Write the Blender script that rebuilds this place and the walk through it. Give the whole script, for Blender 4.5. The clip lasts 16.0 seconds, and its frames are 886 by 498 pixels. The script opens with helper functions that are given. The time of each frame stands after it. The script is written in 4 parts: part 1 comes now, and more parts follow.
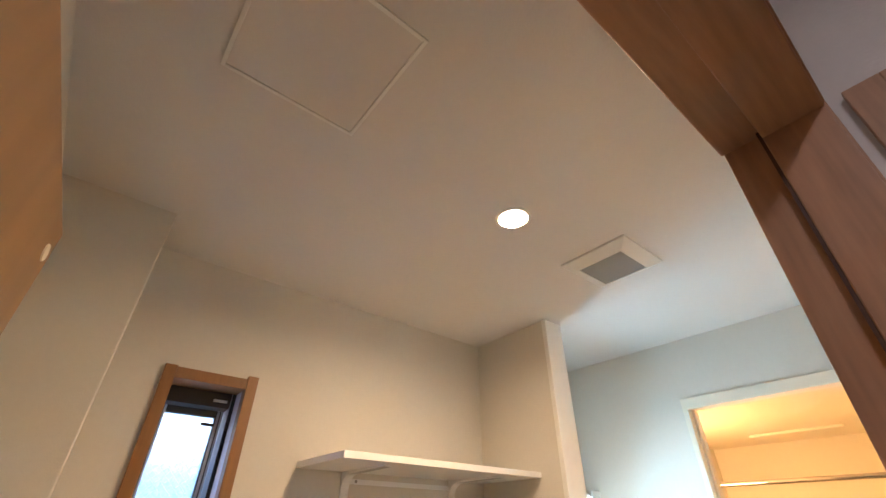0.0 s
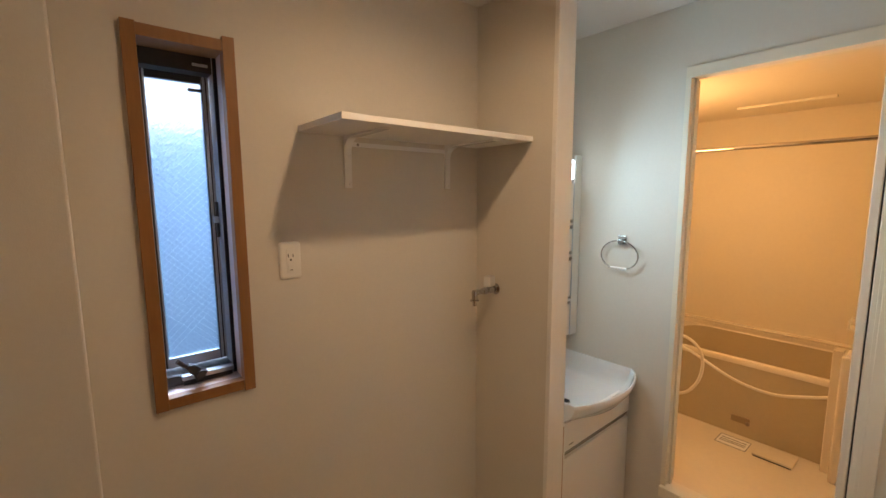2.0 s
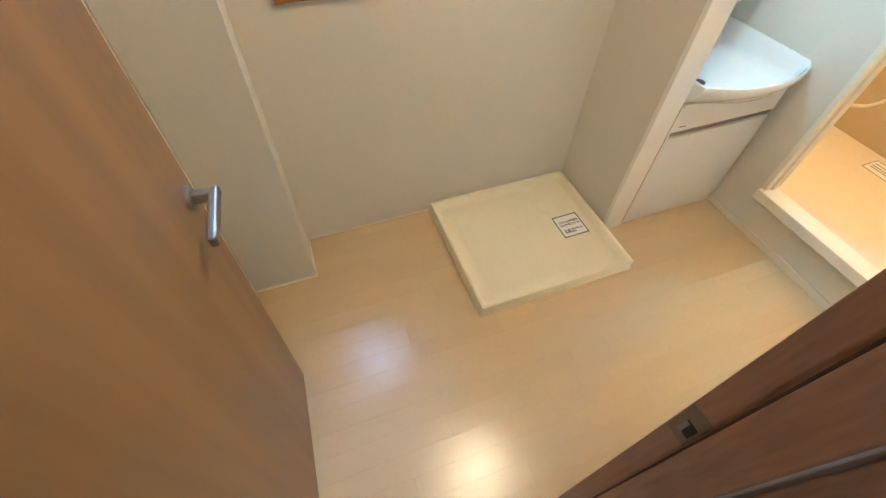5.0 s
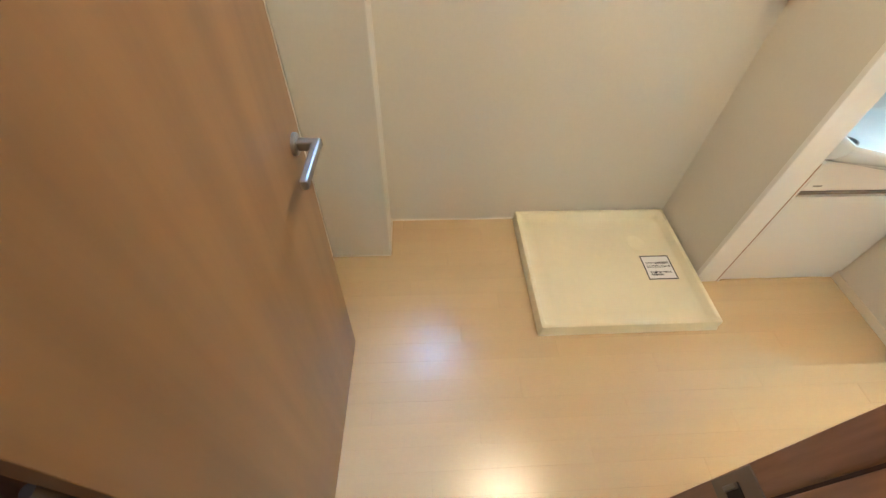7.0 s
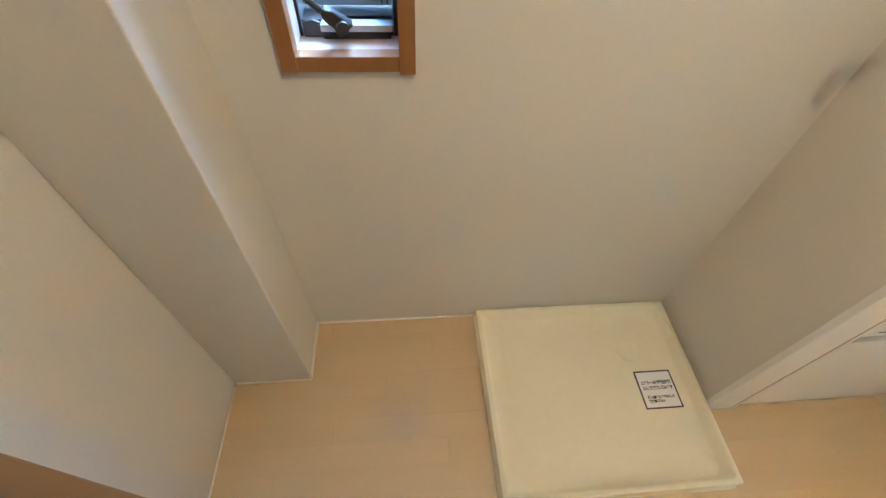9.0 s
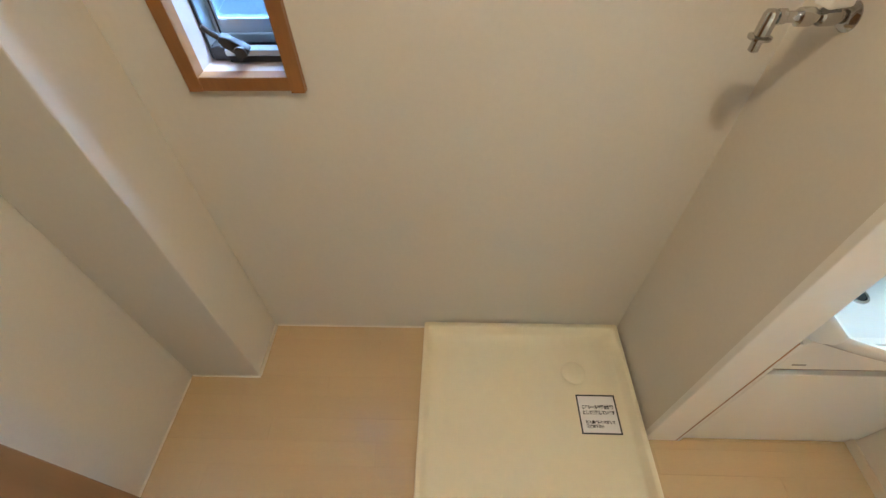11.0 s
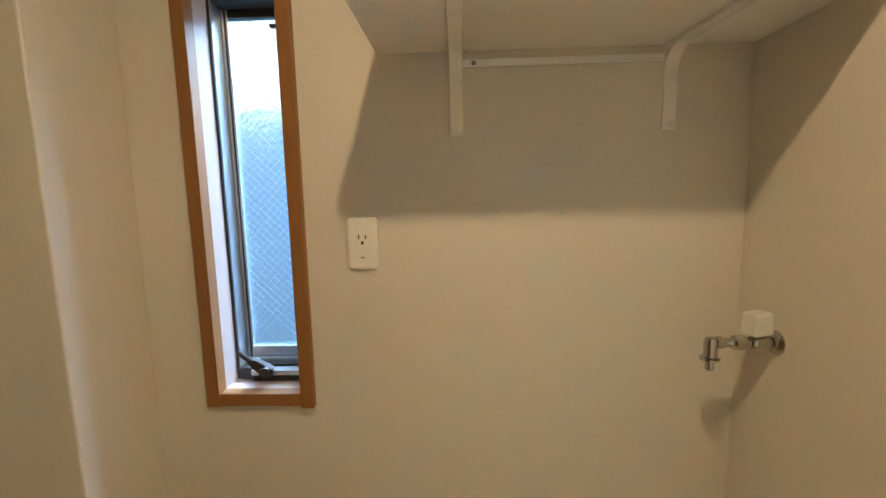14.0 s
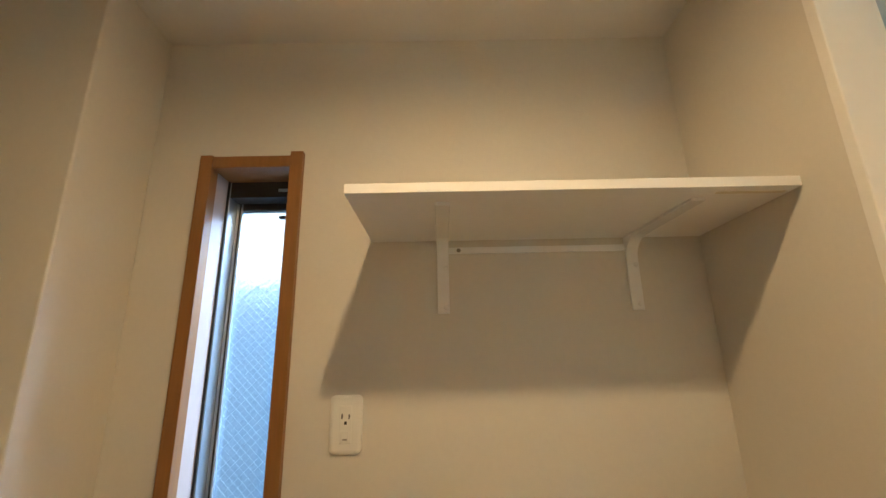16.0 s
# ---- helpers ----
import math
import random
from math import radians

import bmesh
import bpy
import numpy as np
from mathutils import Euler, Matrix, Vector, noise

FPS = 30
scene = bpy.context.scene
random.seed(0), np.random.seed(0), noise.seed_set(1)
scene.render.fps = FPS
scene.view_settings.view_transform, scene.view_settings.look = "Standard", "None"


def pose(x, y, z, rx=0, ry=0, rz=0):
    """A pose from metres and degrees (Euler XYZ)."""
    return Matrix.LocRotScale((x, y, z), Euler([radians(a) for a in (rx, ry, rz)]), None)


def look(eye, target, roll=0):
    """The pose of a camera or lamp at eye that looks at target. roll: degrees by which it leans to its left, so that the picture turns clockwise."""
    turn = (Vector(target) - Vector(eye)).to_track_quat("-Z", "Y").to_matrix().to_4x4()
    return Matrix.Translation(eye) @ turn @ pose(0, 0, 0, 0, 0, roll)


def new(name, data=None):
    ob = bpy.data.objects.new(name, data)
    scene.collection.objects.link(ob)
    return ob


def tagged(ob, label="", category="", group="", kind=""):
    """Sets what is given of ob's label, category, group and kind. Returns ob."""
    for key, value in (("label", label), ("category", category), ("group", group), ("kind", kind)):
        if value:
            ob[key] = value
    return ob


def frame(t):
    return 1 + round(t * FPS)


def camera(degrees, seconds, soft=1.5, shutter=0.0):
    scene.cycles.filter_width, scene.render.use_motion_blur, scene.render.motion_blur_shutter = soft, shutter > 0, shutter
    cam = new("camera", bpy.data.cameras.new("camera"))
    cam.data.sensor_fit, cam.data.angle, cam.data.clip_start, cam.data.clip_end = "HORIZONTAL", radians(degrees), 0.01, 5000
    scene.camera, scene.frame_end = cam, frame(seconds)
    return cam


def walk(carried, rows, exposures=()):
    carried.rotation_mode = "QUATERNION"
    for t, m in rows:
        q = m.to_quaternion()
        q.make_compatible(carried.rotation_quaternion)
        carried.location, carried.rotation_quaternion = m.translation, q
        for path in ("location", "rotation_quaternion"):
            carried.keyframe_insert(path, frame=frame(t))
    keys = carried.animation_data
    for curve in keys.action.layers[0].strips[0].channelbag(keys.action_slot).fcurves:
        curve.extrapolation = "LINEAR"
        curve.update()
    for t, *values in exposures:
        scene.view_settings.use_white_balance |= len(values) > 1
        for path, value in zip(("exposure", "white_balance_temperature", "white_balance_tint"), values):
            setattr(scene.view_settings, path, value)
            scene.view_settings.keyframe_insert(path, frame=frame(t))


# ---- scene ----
cam = camera(92.8, 16.0)
PATH = [
    (0, (0.033, 0.038, 1.648), (1.079, 1.334, 2.755), 0.3),
    (0.5, (0.053, 0.052, 1.639), (1.198, 1.464, 2.474), -0.1),
    (1, (0.061, 0.072, 1.629), (1.29, 1.566, 2.135), -0.1),
    (1.5, (0.067, 0.088, 1.618), (1.342, 1.623, 1.745), -0.1),
    (2, (0.073, 0.1, 1.601), (1.34, 1.627, 1.349), -0.3),
    (2.5, (0.101, 0.104, 1.603), (1.286, 1.581, 0.958), -0.2),
    (3, (0.11, 0.122, 1.576), (1.195, 1.492, 0.603), -0.2),
    (3.5, (0.129, 0.14, 1.555), (1.077, 1.391, 0.316), 0.0),
    (4, (0.134, 0.129, 1.553), (0.926, 1.296, 0.135), 0.5),
    (4.5, (0.133, 0.126, 1.534), (0.776, 1.252, 0.012), 2.0),
    (4.7, (0.143, 0.099, 1.534), (0.714, 1.223, -0.019), 2.3),
    (6.8, (0.163, -0.042, 1.499), (0.276, 1.218, -0.05), 3.0),
    (7, (0.165, 0.006, 1.499), (0.281, 1.287, -0.033), 2.7),
    (7.5, (0.159, 0.201, 1.509), (0.314, 1.527, 0.02), 2.4),
    (8, (0.187, 0.379, 1.516), (0.359, 1.706, 0.029), 2.6),
    (8.5, (0.276, 0.544, 1.497), (0.446, 1.837, -0.018), 3.0),
    (9, (0.397, 0.641, 1.454), (0.552, 1.875, -0.113), 3.5),
    (9.2, (0.448, 0.671, 1.448), (0.603, 1.86, -0.153), 3.9),
    (11.3, (0.759, 0.568, 1.484), (0.683, 1.947, 0.037), -1.7),
    (11.5, (0.759, 0.565, 1.487), (0.68, 2.011, 0.108), -1.7),
    (12, (0.756, 0.553, 1.497), (0.682, 2.15, 0.296), -1.6),
    (12.5, (0.752, 0.544, 1.501), (0.685, 2.279, 0.507), -1.5),
    (13, (0.753, 0.536, 1.503), (0.685, 2.382, 0.735), -1.3),
    (13.5, (0.76, 0.523, 1.498), (0.685, 2.457, 0.992), -1.2),
    (14, (0.767, 0.508, 1.503), (0.693, 2.49, 1.247), -1.2),
    (14.5, (0.763, 0.498, 1.512), (0.713, 2.497, 1.482), -1.1),
    (15, (0.764, 0.491, 1.511), (0.73, 2.482, 1.696), -1.2),
    (15.5, (0.761, 0.481, 1.515), (0.747, 2.447, 1.881), -1.2),
    (16, (0.763, 0.472, 1.52), (0.773, 2.403, 2.04), -1.2),
]
EXPOSURES = [
    (0, -0.02, 6300, 19), (0.5, -0.37, 6250, 18), (1.0, -0.64, 6550, 21), (1.5, -0.79, 6750, 20), (2.5, -0.84, 7300, 27), (3.0, -0.66, 7350, 27), (3.5, -0.35, 6850, 22),
    (4.0, -0.02, 6000, 9), (4.6, 0.24, 5700, 7), (6.8, 0.57, 5550, 6), (7.5, 0.35, 5550, 6), (9.0, 0.16, 5450, 7), (11.5, -0.13, 5700, 8),
    (12.0, -0.31, 6000, 9), (13.0, -0.42, 6400, 12), (13.5, -0.38, 6650, 10), (14.5, -0.46, 6850, 7), (16.0, -0.48, 7050, 10),
]
walk(cam, [(t, look(eye, target, roll)) for t, eye, target, roll in PATH], EXPOSURES)

# ---- light ----
LAMP_X, LAMP_Y, CEIL = 0.778, 0.647, 2.38
world = bpy.data.worlds.new("sky")
scene.world = world
world.use_nodes = True
wn = world.node_tree.nodes
sky = wn.new("ShaderNodeTexSky")
sky.sky_type, sky.sun_disc = "NISHITA", False
sky.sun_elevation, sky.sun_rotation = radians(30), radians(180)
wn["Background"].inputs["Strength"].default_value = 0.15
world.node_tree.links.new(sky.outputs["Color"], wn["Background"].inputs["Color"])


def lamp(name, kind, m, energy, colour, size=0.1, size_y=None):
    data = bpy.data.lights.new(name, kind)
    data.energy, data.color = energy, colour
    if kind == "AREA":
        data.size = size
        if size_y:
            data.shape, data.size_y = "RECTANGLE", size_y
        else:
            data.shape = "DISK"
    elif kind == "SUN":
        data.angle = size
    else:
        data.shadow_soft_size = size
    ob = new(name, data)
    ob.matrix_world = m
    return ob


lamp("sun", "SUN", look((0.8, -5.2, 3), (0, 0, 0)), 2.5, (1, 0.95, 0.88), radians(0.5))
downlight_glow = lamp("downlight_glow", "AREA", pose(LAMP_X, LAMP_Y, CEIL + 0.006), 13.0, (1.0, 0.735, 0.43), 0.072)
downlight_glow.data.spread = radians(172)
lamp("vanity_lamp_glow", "AREA", look((1.58, 1.318, 1.72), (1.38, 0.30, 1.40)), 15.5, (0.47, 0.82, 1.0), 0.18, 0.09)
lamp("bath_lamp_glow", "POINT", pose(2.55, 1.24, 1.72), 31.0, (1.0, 0.60, 0.24), 0.16)
lamp("window_daylight", "AREA", look((1.2, 2.42, 3.0), (0.3, 1.55, 1.52)), 780.0, (0.50, 0.71, 1.0), 2.6, 1.1)
# Unseen fill light added in the hall to brighten the door jambs.
lamp("hall_fill_light", "AREA", pose(-0.08, -0.32, CEIL - 0.02), 2.6, (1.0, 0.94, 0.95), 0.12)


# ---- materials ----
def material(name, colour, rough=0.5, metal=0.0, spread=0.06, grain=40.0, bump=0.0, bump_scale=200.0, stretch=(1, 1, 1),
             dark=None, spec=0.5, coat=0.0, blotch=2.5, random_tint=0.0, rough_vary=0.15):
    """A surface with a fine grain and a slow drift of tone, and a fine relief."""
    mat = bpy.data.materials.new(name)
    mat.use_nodes = True
    nt = mat.node_tree
    n, l = nt.nodes, nt.links.new
    b = n["Principled BSDF"]
    b.inputs["Roughness"].default_value, b.inputs["Metallic"].default_value = rough, metal
    b.inputs["Specular IOR Level"].default_value, b.inputs["Coat Weight"].default_value = spec, coat
    tc, mp = n.new("ShaderNodeTexCoord"), n.new("ShaderNodeMapping")
    mp.inputs["Scale"].default_value = stretch
    l(tc.outputs["Object"], mp.inputs["Vector"])
    fine, slow = n.new("ShaderNodeTexNoise"), n.new("ShaderNodeTexNoise")
    fine.inputs["Scale"].default_value, fine.inputs["Detail"].default_value = grain, 6
    slow.inputs["Scale"].default_value, slow.inputs["Detail"].default_value = blotch, 2
    for t in (fine, slow):
        l(mp.outputs["Vector"], t.inputs["Vector"])
    if random_tint:
        info, off = n.new("ShaderNodeObjectInfo"), n.new("ShaderNodeVectorMath")
        off.operation = "MULTIPLY_ADD"
        l(info.outputs["Random"], off.inputs[0])
        off.inputs[1].default_value = (7.1, 3.3, 5.7)
        l(tc.outputs["Object"], off.inputs[2])
        l(off.outputs[0], mp.inputs["Vector"])
    mixed = n.new("ShaderNodeMath")
    mixed.operation = "ADD"
    l(fine.outputs["Fac"], mixed.inputs[0])
    l(slow.outputs["Fac"], mixed.inputs[1])
    ramp = n.new("ShaderNodeMapRange")
    ramp.inputs["From Min"].default_value, ramp.inputs["From Max"].default_value = 0.65, 1.35
    l(mixed.outputs[0], ramp.inputs["Value"])
    tone = n.new("ShaderNodeMix")
    tone.data_type = "RGBA"
    low = dark or tuple(c * (1 - spread) for c in colour)
    high = tuple(min(1, c * (1 + spread * 0.5)) for c in colour)
    tone.inputs["A"].default_value, tone.inputs["B"].default_value = (*low, 1), (*high, 1)
    l(ramp.outputs["Result"], tone.inputs["Factor"])
    out = tone.outputs["Result"]
    if random_tint:
        hsv, vary = n.new("ShaderNodeHueSaturation"), n.new("ShaderNodeMapRange")
        vary.inputs["To Min"].default_value, vary.inputs["To Max"].default_value = 1 - random_tint, 1 + random_tint
        l(info.outputs["Random"], vary.inputs["Value"])
        l(vary.outputs["Result"], hsv.inputs["Value"])
        l(out, hsv.inputs["Color"])
        out = hsv.outputs["Color"]
    l(out, b.inputs["Base Color"])
    rr = n.new("ShaderNodeMapRange")
    rr.inputs["To Min"].default_value, rr.inputs["To Max"].default_value = max(0.02, rough * (1 - rough_vary)), min(1, rough * (1 + rough_vary))
    l(slow.outputs["Fac"], rr.inputs["Value"])
    l(rr.outputs["Result"], b.inputs["Roughness"])
    if bump:
        relief, bn = n.new("ShaderNodeTexNoise"), n.new("ShaderNodeBump")
        relief.inputs["Scale"].default_value, relief.inputs["Detail"].default_value = bump_scale, 3
        l(mp.outputs["Vector"], relief.inputs["Vector"])
        bn.inputs["Strength"].default_value, bn.inputs["Distance"].default_value = bump, 0.002
        l(relief.outputs["Fac"], bn.inputs["Height"])
        l(bn.outputs["Normal"], b.inputs["Normal"])
    return mat


def glowing(name, colour, strength):
    mat = bpy.data.materials.new(name)
    mat.use_nodes = True
    b = mat.node_tree.nodes["Principled BSDF"]
    b.inputs["Base Color"].default_value = (0.9, 0.9, 0.9, 1)
    b.inputs["Emission Color"].default_value, b.inputs["Emission Strength"].default_value = (*colour, 1), strength
    return mat


WALLPAPER = material("wallpaper", (0.69, 0.65, 0.58), 0.6, spread=0.03, grain=90, bump=0.2, bump_scale=420, spec=0.4)
CEILING_PAPER = material("ceiling_paper", (0.70, 0.67, 0.63), 0.85, spread=0.02, grain=80, bump=0.25, bump_scale=230, spec=0.2)
HALL_PAPER = material("hall_paper", (0.74, 0.72, 0.70), 0.8, spread=0.03, grain=80, bump=0.25, bump_scale=230)
WHITE_TRIM = material("white_trim", (0.84, 0.82, 0.78), 0.4, spread=0.03, bump=0.05)
CREAM_TRIM = material("cream_trim", (0.76, 0.69, 0.56), 0.45, spread=0.04)
PLANK = material("maple_plank", (0.58, 0.42, 0.230), 0.265, spread=0.05, grain=60, bump=0.015, bump_scale=90, stretch=(1, 9, 9), spec=0.85, random_tint=0.022, blotch=1.2, rough_vary=0.03)
PLANK_JOINT = material("plank_joint", (0.53, 0.385, 0.205), 0.5)
DOOR_WOOD = material("door_veneer", (0.272, 0.148, 0.062), 0.40, spread=0.30, grain=3.2, bump=0.03, bump_scale=40, stretch=(5, 5, 0.30), blotch=1.2)
FRAME_WOOD = material("frame_veneer", (0.46, 0.27, 0.16), 0.45, spread=0.22, grain=16, bump=0.08, bump_scale=60, stretch=(9, 9, 0.8), blotch=4)
FRAME_WOOD_LEVEL = material("frame_veneer_level", (0.46, 0.27, 0.16), 0.45, spread=0.22, grain=16, bump=0.08, bump_scale=60, stretch=(0.8, 9, 9), blotch=4)
CASING_WOOD = material("window_casing_wood", (0.29, 0.130, 0.040), 0.45, spread=0.12, grain=16, bump=0.05, bump_scale=60, stretch=(9, 9, 1), blotch=4)
LINING = material("window_lining_paint", (0.52, 0.43, 0.40), 0.45, spread=0.05)
DARK_ALU = material("dark_bronze_aluminium", (0.055, 0.05, 0.048), 0.4, metal=0.4, spread=0.1)
GREY_ALU = material("grey_aluminium", (0.58, 0.64, 0.70), 0.3, metal=0.85, spread=0.05)
CHROME = material("chrome", (0.50, 0.49, 0.48), 0.07, metal=1.0, spread=0.02)
STEEL = material("brushed_nickel", (0.34, 0.315, 0.285), 0.42, metal=0.95, spread=0.05, stretch=(1, 1, 12))
WHITE_PLASTIC = material("white_plastic", (0.80, 0.79, 0.75), 0.35, spread=0.02)
WHITE_METAL = material("white_painted_steel", (0.90, 0.90, 0.89), 0.22, spread=0.02)
SHELF_WHITE = material("white_melamine", (0.85, 0.84, 0.82), 0.45, spread=0.02)
PAN_CREAM = material("cream_plastic", (0.80, 0.73, 0.53), 0.38, spread=0.03, bump=0.03, bump_scale=90)
AGED = material("aged_brass_plate", (0.30, 0.25, 0.20), 0.45, metal=0.7, spread=0.1)
BLACK = material("black_plastic", (0.015, 0.015, 0.015), 0.5)
# Brown that stands for the shade inside the door frame groove.
GROOVE_SHADE = material("brown_groove_shade", (0.07, 0.035, 0.022), 0.6)
INK = material("black_ink", (0.02, 0.02, 0.022), 0.6)
PAPER = material("white_label_paper", (0.82, 0.81, 0.79), 0.55, spread=0.02)
CERAMIC = material("white_ceramic", (0.82, 0.83, 0.83), 0.10, spread=0.01, coat=0.5)
CABINET = material("white_cabinet_laminate", (0.80, 0.79, 0.76), 0.3, spread=0.02, stretch=(1, 1, 6))
GRILLE_GREY = material("grey_filter_mesh", (0.30, 0.29, 0.27), 0.8, spread=0.08, grain=300)
BATH_PANEL = material("bath_wall_panel", (0.78, 0.70, 0.56), 0.55, spread=0.03)
BATH_FLOOR = material("bath_floor_resin", (0.74, 0.67, 0.55), 0.5, spread=0.04, bump=0.15, bump_scale=180)
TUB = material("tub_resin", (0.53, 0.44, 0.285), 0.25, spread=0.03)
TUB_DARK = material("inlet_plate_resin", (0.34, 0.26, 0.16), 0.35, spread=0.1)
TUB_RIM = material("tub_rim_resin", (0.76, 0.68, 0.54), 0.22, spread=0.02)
FRAME_WHITE = material("bath_frame_white", (0.79, 0.73, 0.61), 0.35, spread=0.02)
CONCRETE = material("outside_render", (0.24, 0.31, 0.35), 0.9, spread=0.1, grain=20, bump=0.3)
GROUND = material("outside_ground", (0.16, 0.16, 0.15), 0.95, spread=0.2, grain=8, bump=0.3)
LAMP_GLOW = glowing("lamp_diffuser", (1.0, 0.86, 0.66), 14.0)
VANITY_GLOW = glowing("tube_diffuser", (0.62, 0.88, 1.0), 6.0)
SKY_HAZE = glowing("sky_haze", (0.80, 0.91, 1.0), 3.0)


def frosted():
    """Cast wired glass: rough, with a small diagonal ripple."""
    mat = bpy.data.materials.new("wired_cast_glass")
    mat.use_nodes = True
    nt = mat.node_tree
    n, l = nt.nodes, nt.links.new
    clear, blur = n["Principled BSDF"], n.new("ShaderNodeBsdfPrincipled")
    for b, rough in ((clear, 0.11), (blur, 0.42)):
        b.inputs["Base Color"].default_value = (0.58, 0.79, 1.0, 1)
        b.inputs["Transmission Weight"].default_value, b.inputs["Roughness"].default_value, b.inputs["IOR"].default_value = 1.0, rough, 1.45
    both = n.new("ShaderNodeMixShader")
    both.inputs["Fac"].default_value = 0.36
    l(clear.outputs["BSDF"], both.inputs[1])
    l(blur.outputs["BSDF"], both.inputs[2])
    l(both.outputs["Shader"], n["Material Output"].inputs["Surface"])
    tc, mp = n.new("ShaderNodeTexCoord"), n.new("ShaderNodeMapping")
    mp.inputs["Rotation"].default_value = (0, radians(45), 0)
    l(tc.outputs["Object"], mp.inputs["Vector"])
    v = n.new("ShaderNodeTexVoronoi")
    v.inputs["Scale"].default_value, v.inputs["Randomness"].default_value = 85, 0.55
    l(mp.outputs["Vector"], v.inputs["Vector"])
    bn = n.new("ShaderNodeBump")
    bn.inputs["Strength"].default_value, bn.inputs["Distance"].default_value = 0.5, 0.003
    l(v.outputs["Distance"], bn.inputs["Height"])
    for b in (clear, blur):
        l(bn.outputs["Normal"], b.inputs["Normal"])
    return mat


CAST_GLASS = frosted()
MIRROR = material("mirror_silver", (0.90, 0.92, 0.92), 0.02, metal=1.0, spread=0.005)


# ---- building helpers ----
PLACE = {}


def bm_box(x0, y0, z0, x1, y1, z1, bevel=0.0, seg=2, bm=None):
    own = bmesh.new()
    bmesh.ops.create_cube(own, size=1)
    for v in own.verts:
        v.co = Vector(((x0 + x1) / 2 + v.co.x * (x1 - x0), (y0 + y1) / 2 + v.co.y * (y1 - y0), (z0 + z1) / 2 + v.co.z * (z1 - z0)))
    if bevel:
        bmesh.ops.bevel(own, geom=own.edges[:], offset=bevel, segments=seg, profile=0.5, affect="EDGES")
    return merge(bm, own)


def merge(bm, own):
    if bm is None:
        return own
    me = bpy.data.meshes.new("scratch")
    own.to_mesh(me)
    own.free()
    bm.from_mesh(me)
    bpy.data.meshes.remove(me)
    return bm


def bm_lathe(profile, m=None, steps=32, bm=None):
    """Turns (radius, height) pairs round z; closed by caps where the radius is not nought."""
    own = bmesh.new()
    rings = []
    for r, h in profile:
        rings.append([own.verts.new((r * math.cos(2 * math.pi * k / steps), r * math.sin(2 * math.pi * k / steps), h)) for k in range(steps)])
    for a, b in zip(rings, rings[1:]):
        for k in range(steps):
            own.faces.new((a[k], a[(k + 1) % steps], b[(k + 1) % steps], b[k]))
    own.faces.new(rings[0][::-1])
    own.faces.new(rings[-1])
    bmesh.ops.recalc_face_normals(own, faces=own.faces[:])
    for f in own.faces:
        f.smooth = len(f.verts) == 4
    if m is not None:
        own.transform(m)
    return merge(bm, own)


def bm_tube(points, radius, sides=12, bm=None, closed=False):
    """A round bar along a line of points."""
    own = bmesh.new()
    pts = [Vector(p) for p in points]
    count = len(pts)
    rings, up = [], None
    for i, p in enumerate(pts):
        a = pts[(i - 1) % count] if closed or i else p
        b = pts[(i + 1) % count] if closed or i < count - 1 else p
        way = (b - a).normalized()
        if up is None:
            up = way.orthogonal().normalized()
        up = (up - way * up.dot(way)).normalized()
        side = way.cross(up)
        rings.append([own.verts.new(p + radius * (up * math.cos(2 * math.pi * k / sides) + side * math.sin(2 * math.pi * k / sides))) for k in range(sides)])
    pairs = list(zip(rings, rings[1:])) + ([(rings[-1], rings[0])] if closed else [])
    for a, b in pairs:
        for k in range(sides):
            own.faces.new((a[k], a[(k + 1) % sides], b[(k + 1) % sides], b[k])).smooth = True
    if not closed:
        own.faces.new(rings[0][::-1])
        own.faces.new(rings[-1])
    bmesh.ops.recalc_face_normals(own, faces=own.faces[:])
    return merge(bm, own)


def bm_prism(outline, axis, lo, hi, bevel=0.0, bm=None):
    """A flat outline (pairs) pulled along an axis from lo to hi."""
    own = bmesh.new()
    put = {"x": lambda a, b, c: (c, a, b), "y": lambda a, b, c: (a, c, b), "z": lambda a, b, c: (a, b, c)}[axis]
    low = [own.verts.new(put(a, b, lo)) for a, b in outline]
    high = [own.verts.new(put(a, b, hi)) for a, b in outline]
    own.faces.new(low[::-1])
    own.faces.new(high)
    for k in range(len(low)):
        j = (k + 1) % len(low)
        own.faces.new((low[k], low[j], high[j], high[k]))
    bmesh.ops.recalc_face_normals(own, faces=own.faces[:])
    if bevel:
        bmesh.ops.bevel(own, geom=own.edges[:], offset=bevel, segments=2, profile=0.5, affect="EDGES")
    return merge(bm, own)


def rounded(x0, y0, x1, y1, r, z, bm):
    out = []
    for cx, cy, a0 in ((x1 - r, y1 - r, 0), (x0 + r, y1 - r, 90), (x0 + r, y0 + r, 180), (x1 - r, y0 + r, 270)):
        for k in range(5):
            a = radians(a0 + 22.5 * k)
            out.append(bm.verts.new((cx + r * math.cos(a), cy + r * math.sin(a), z)))
    return out


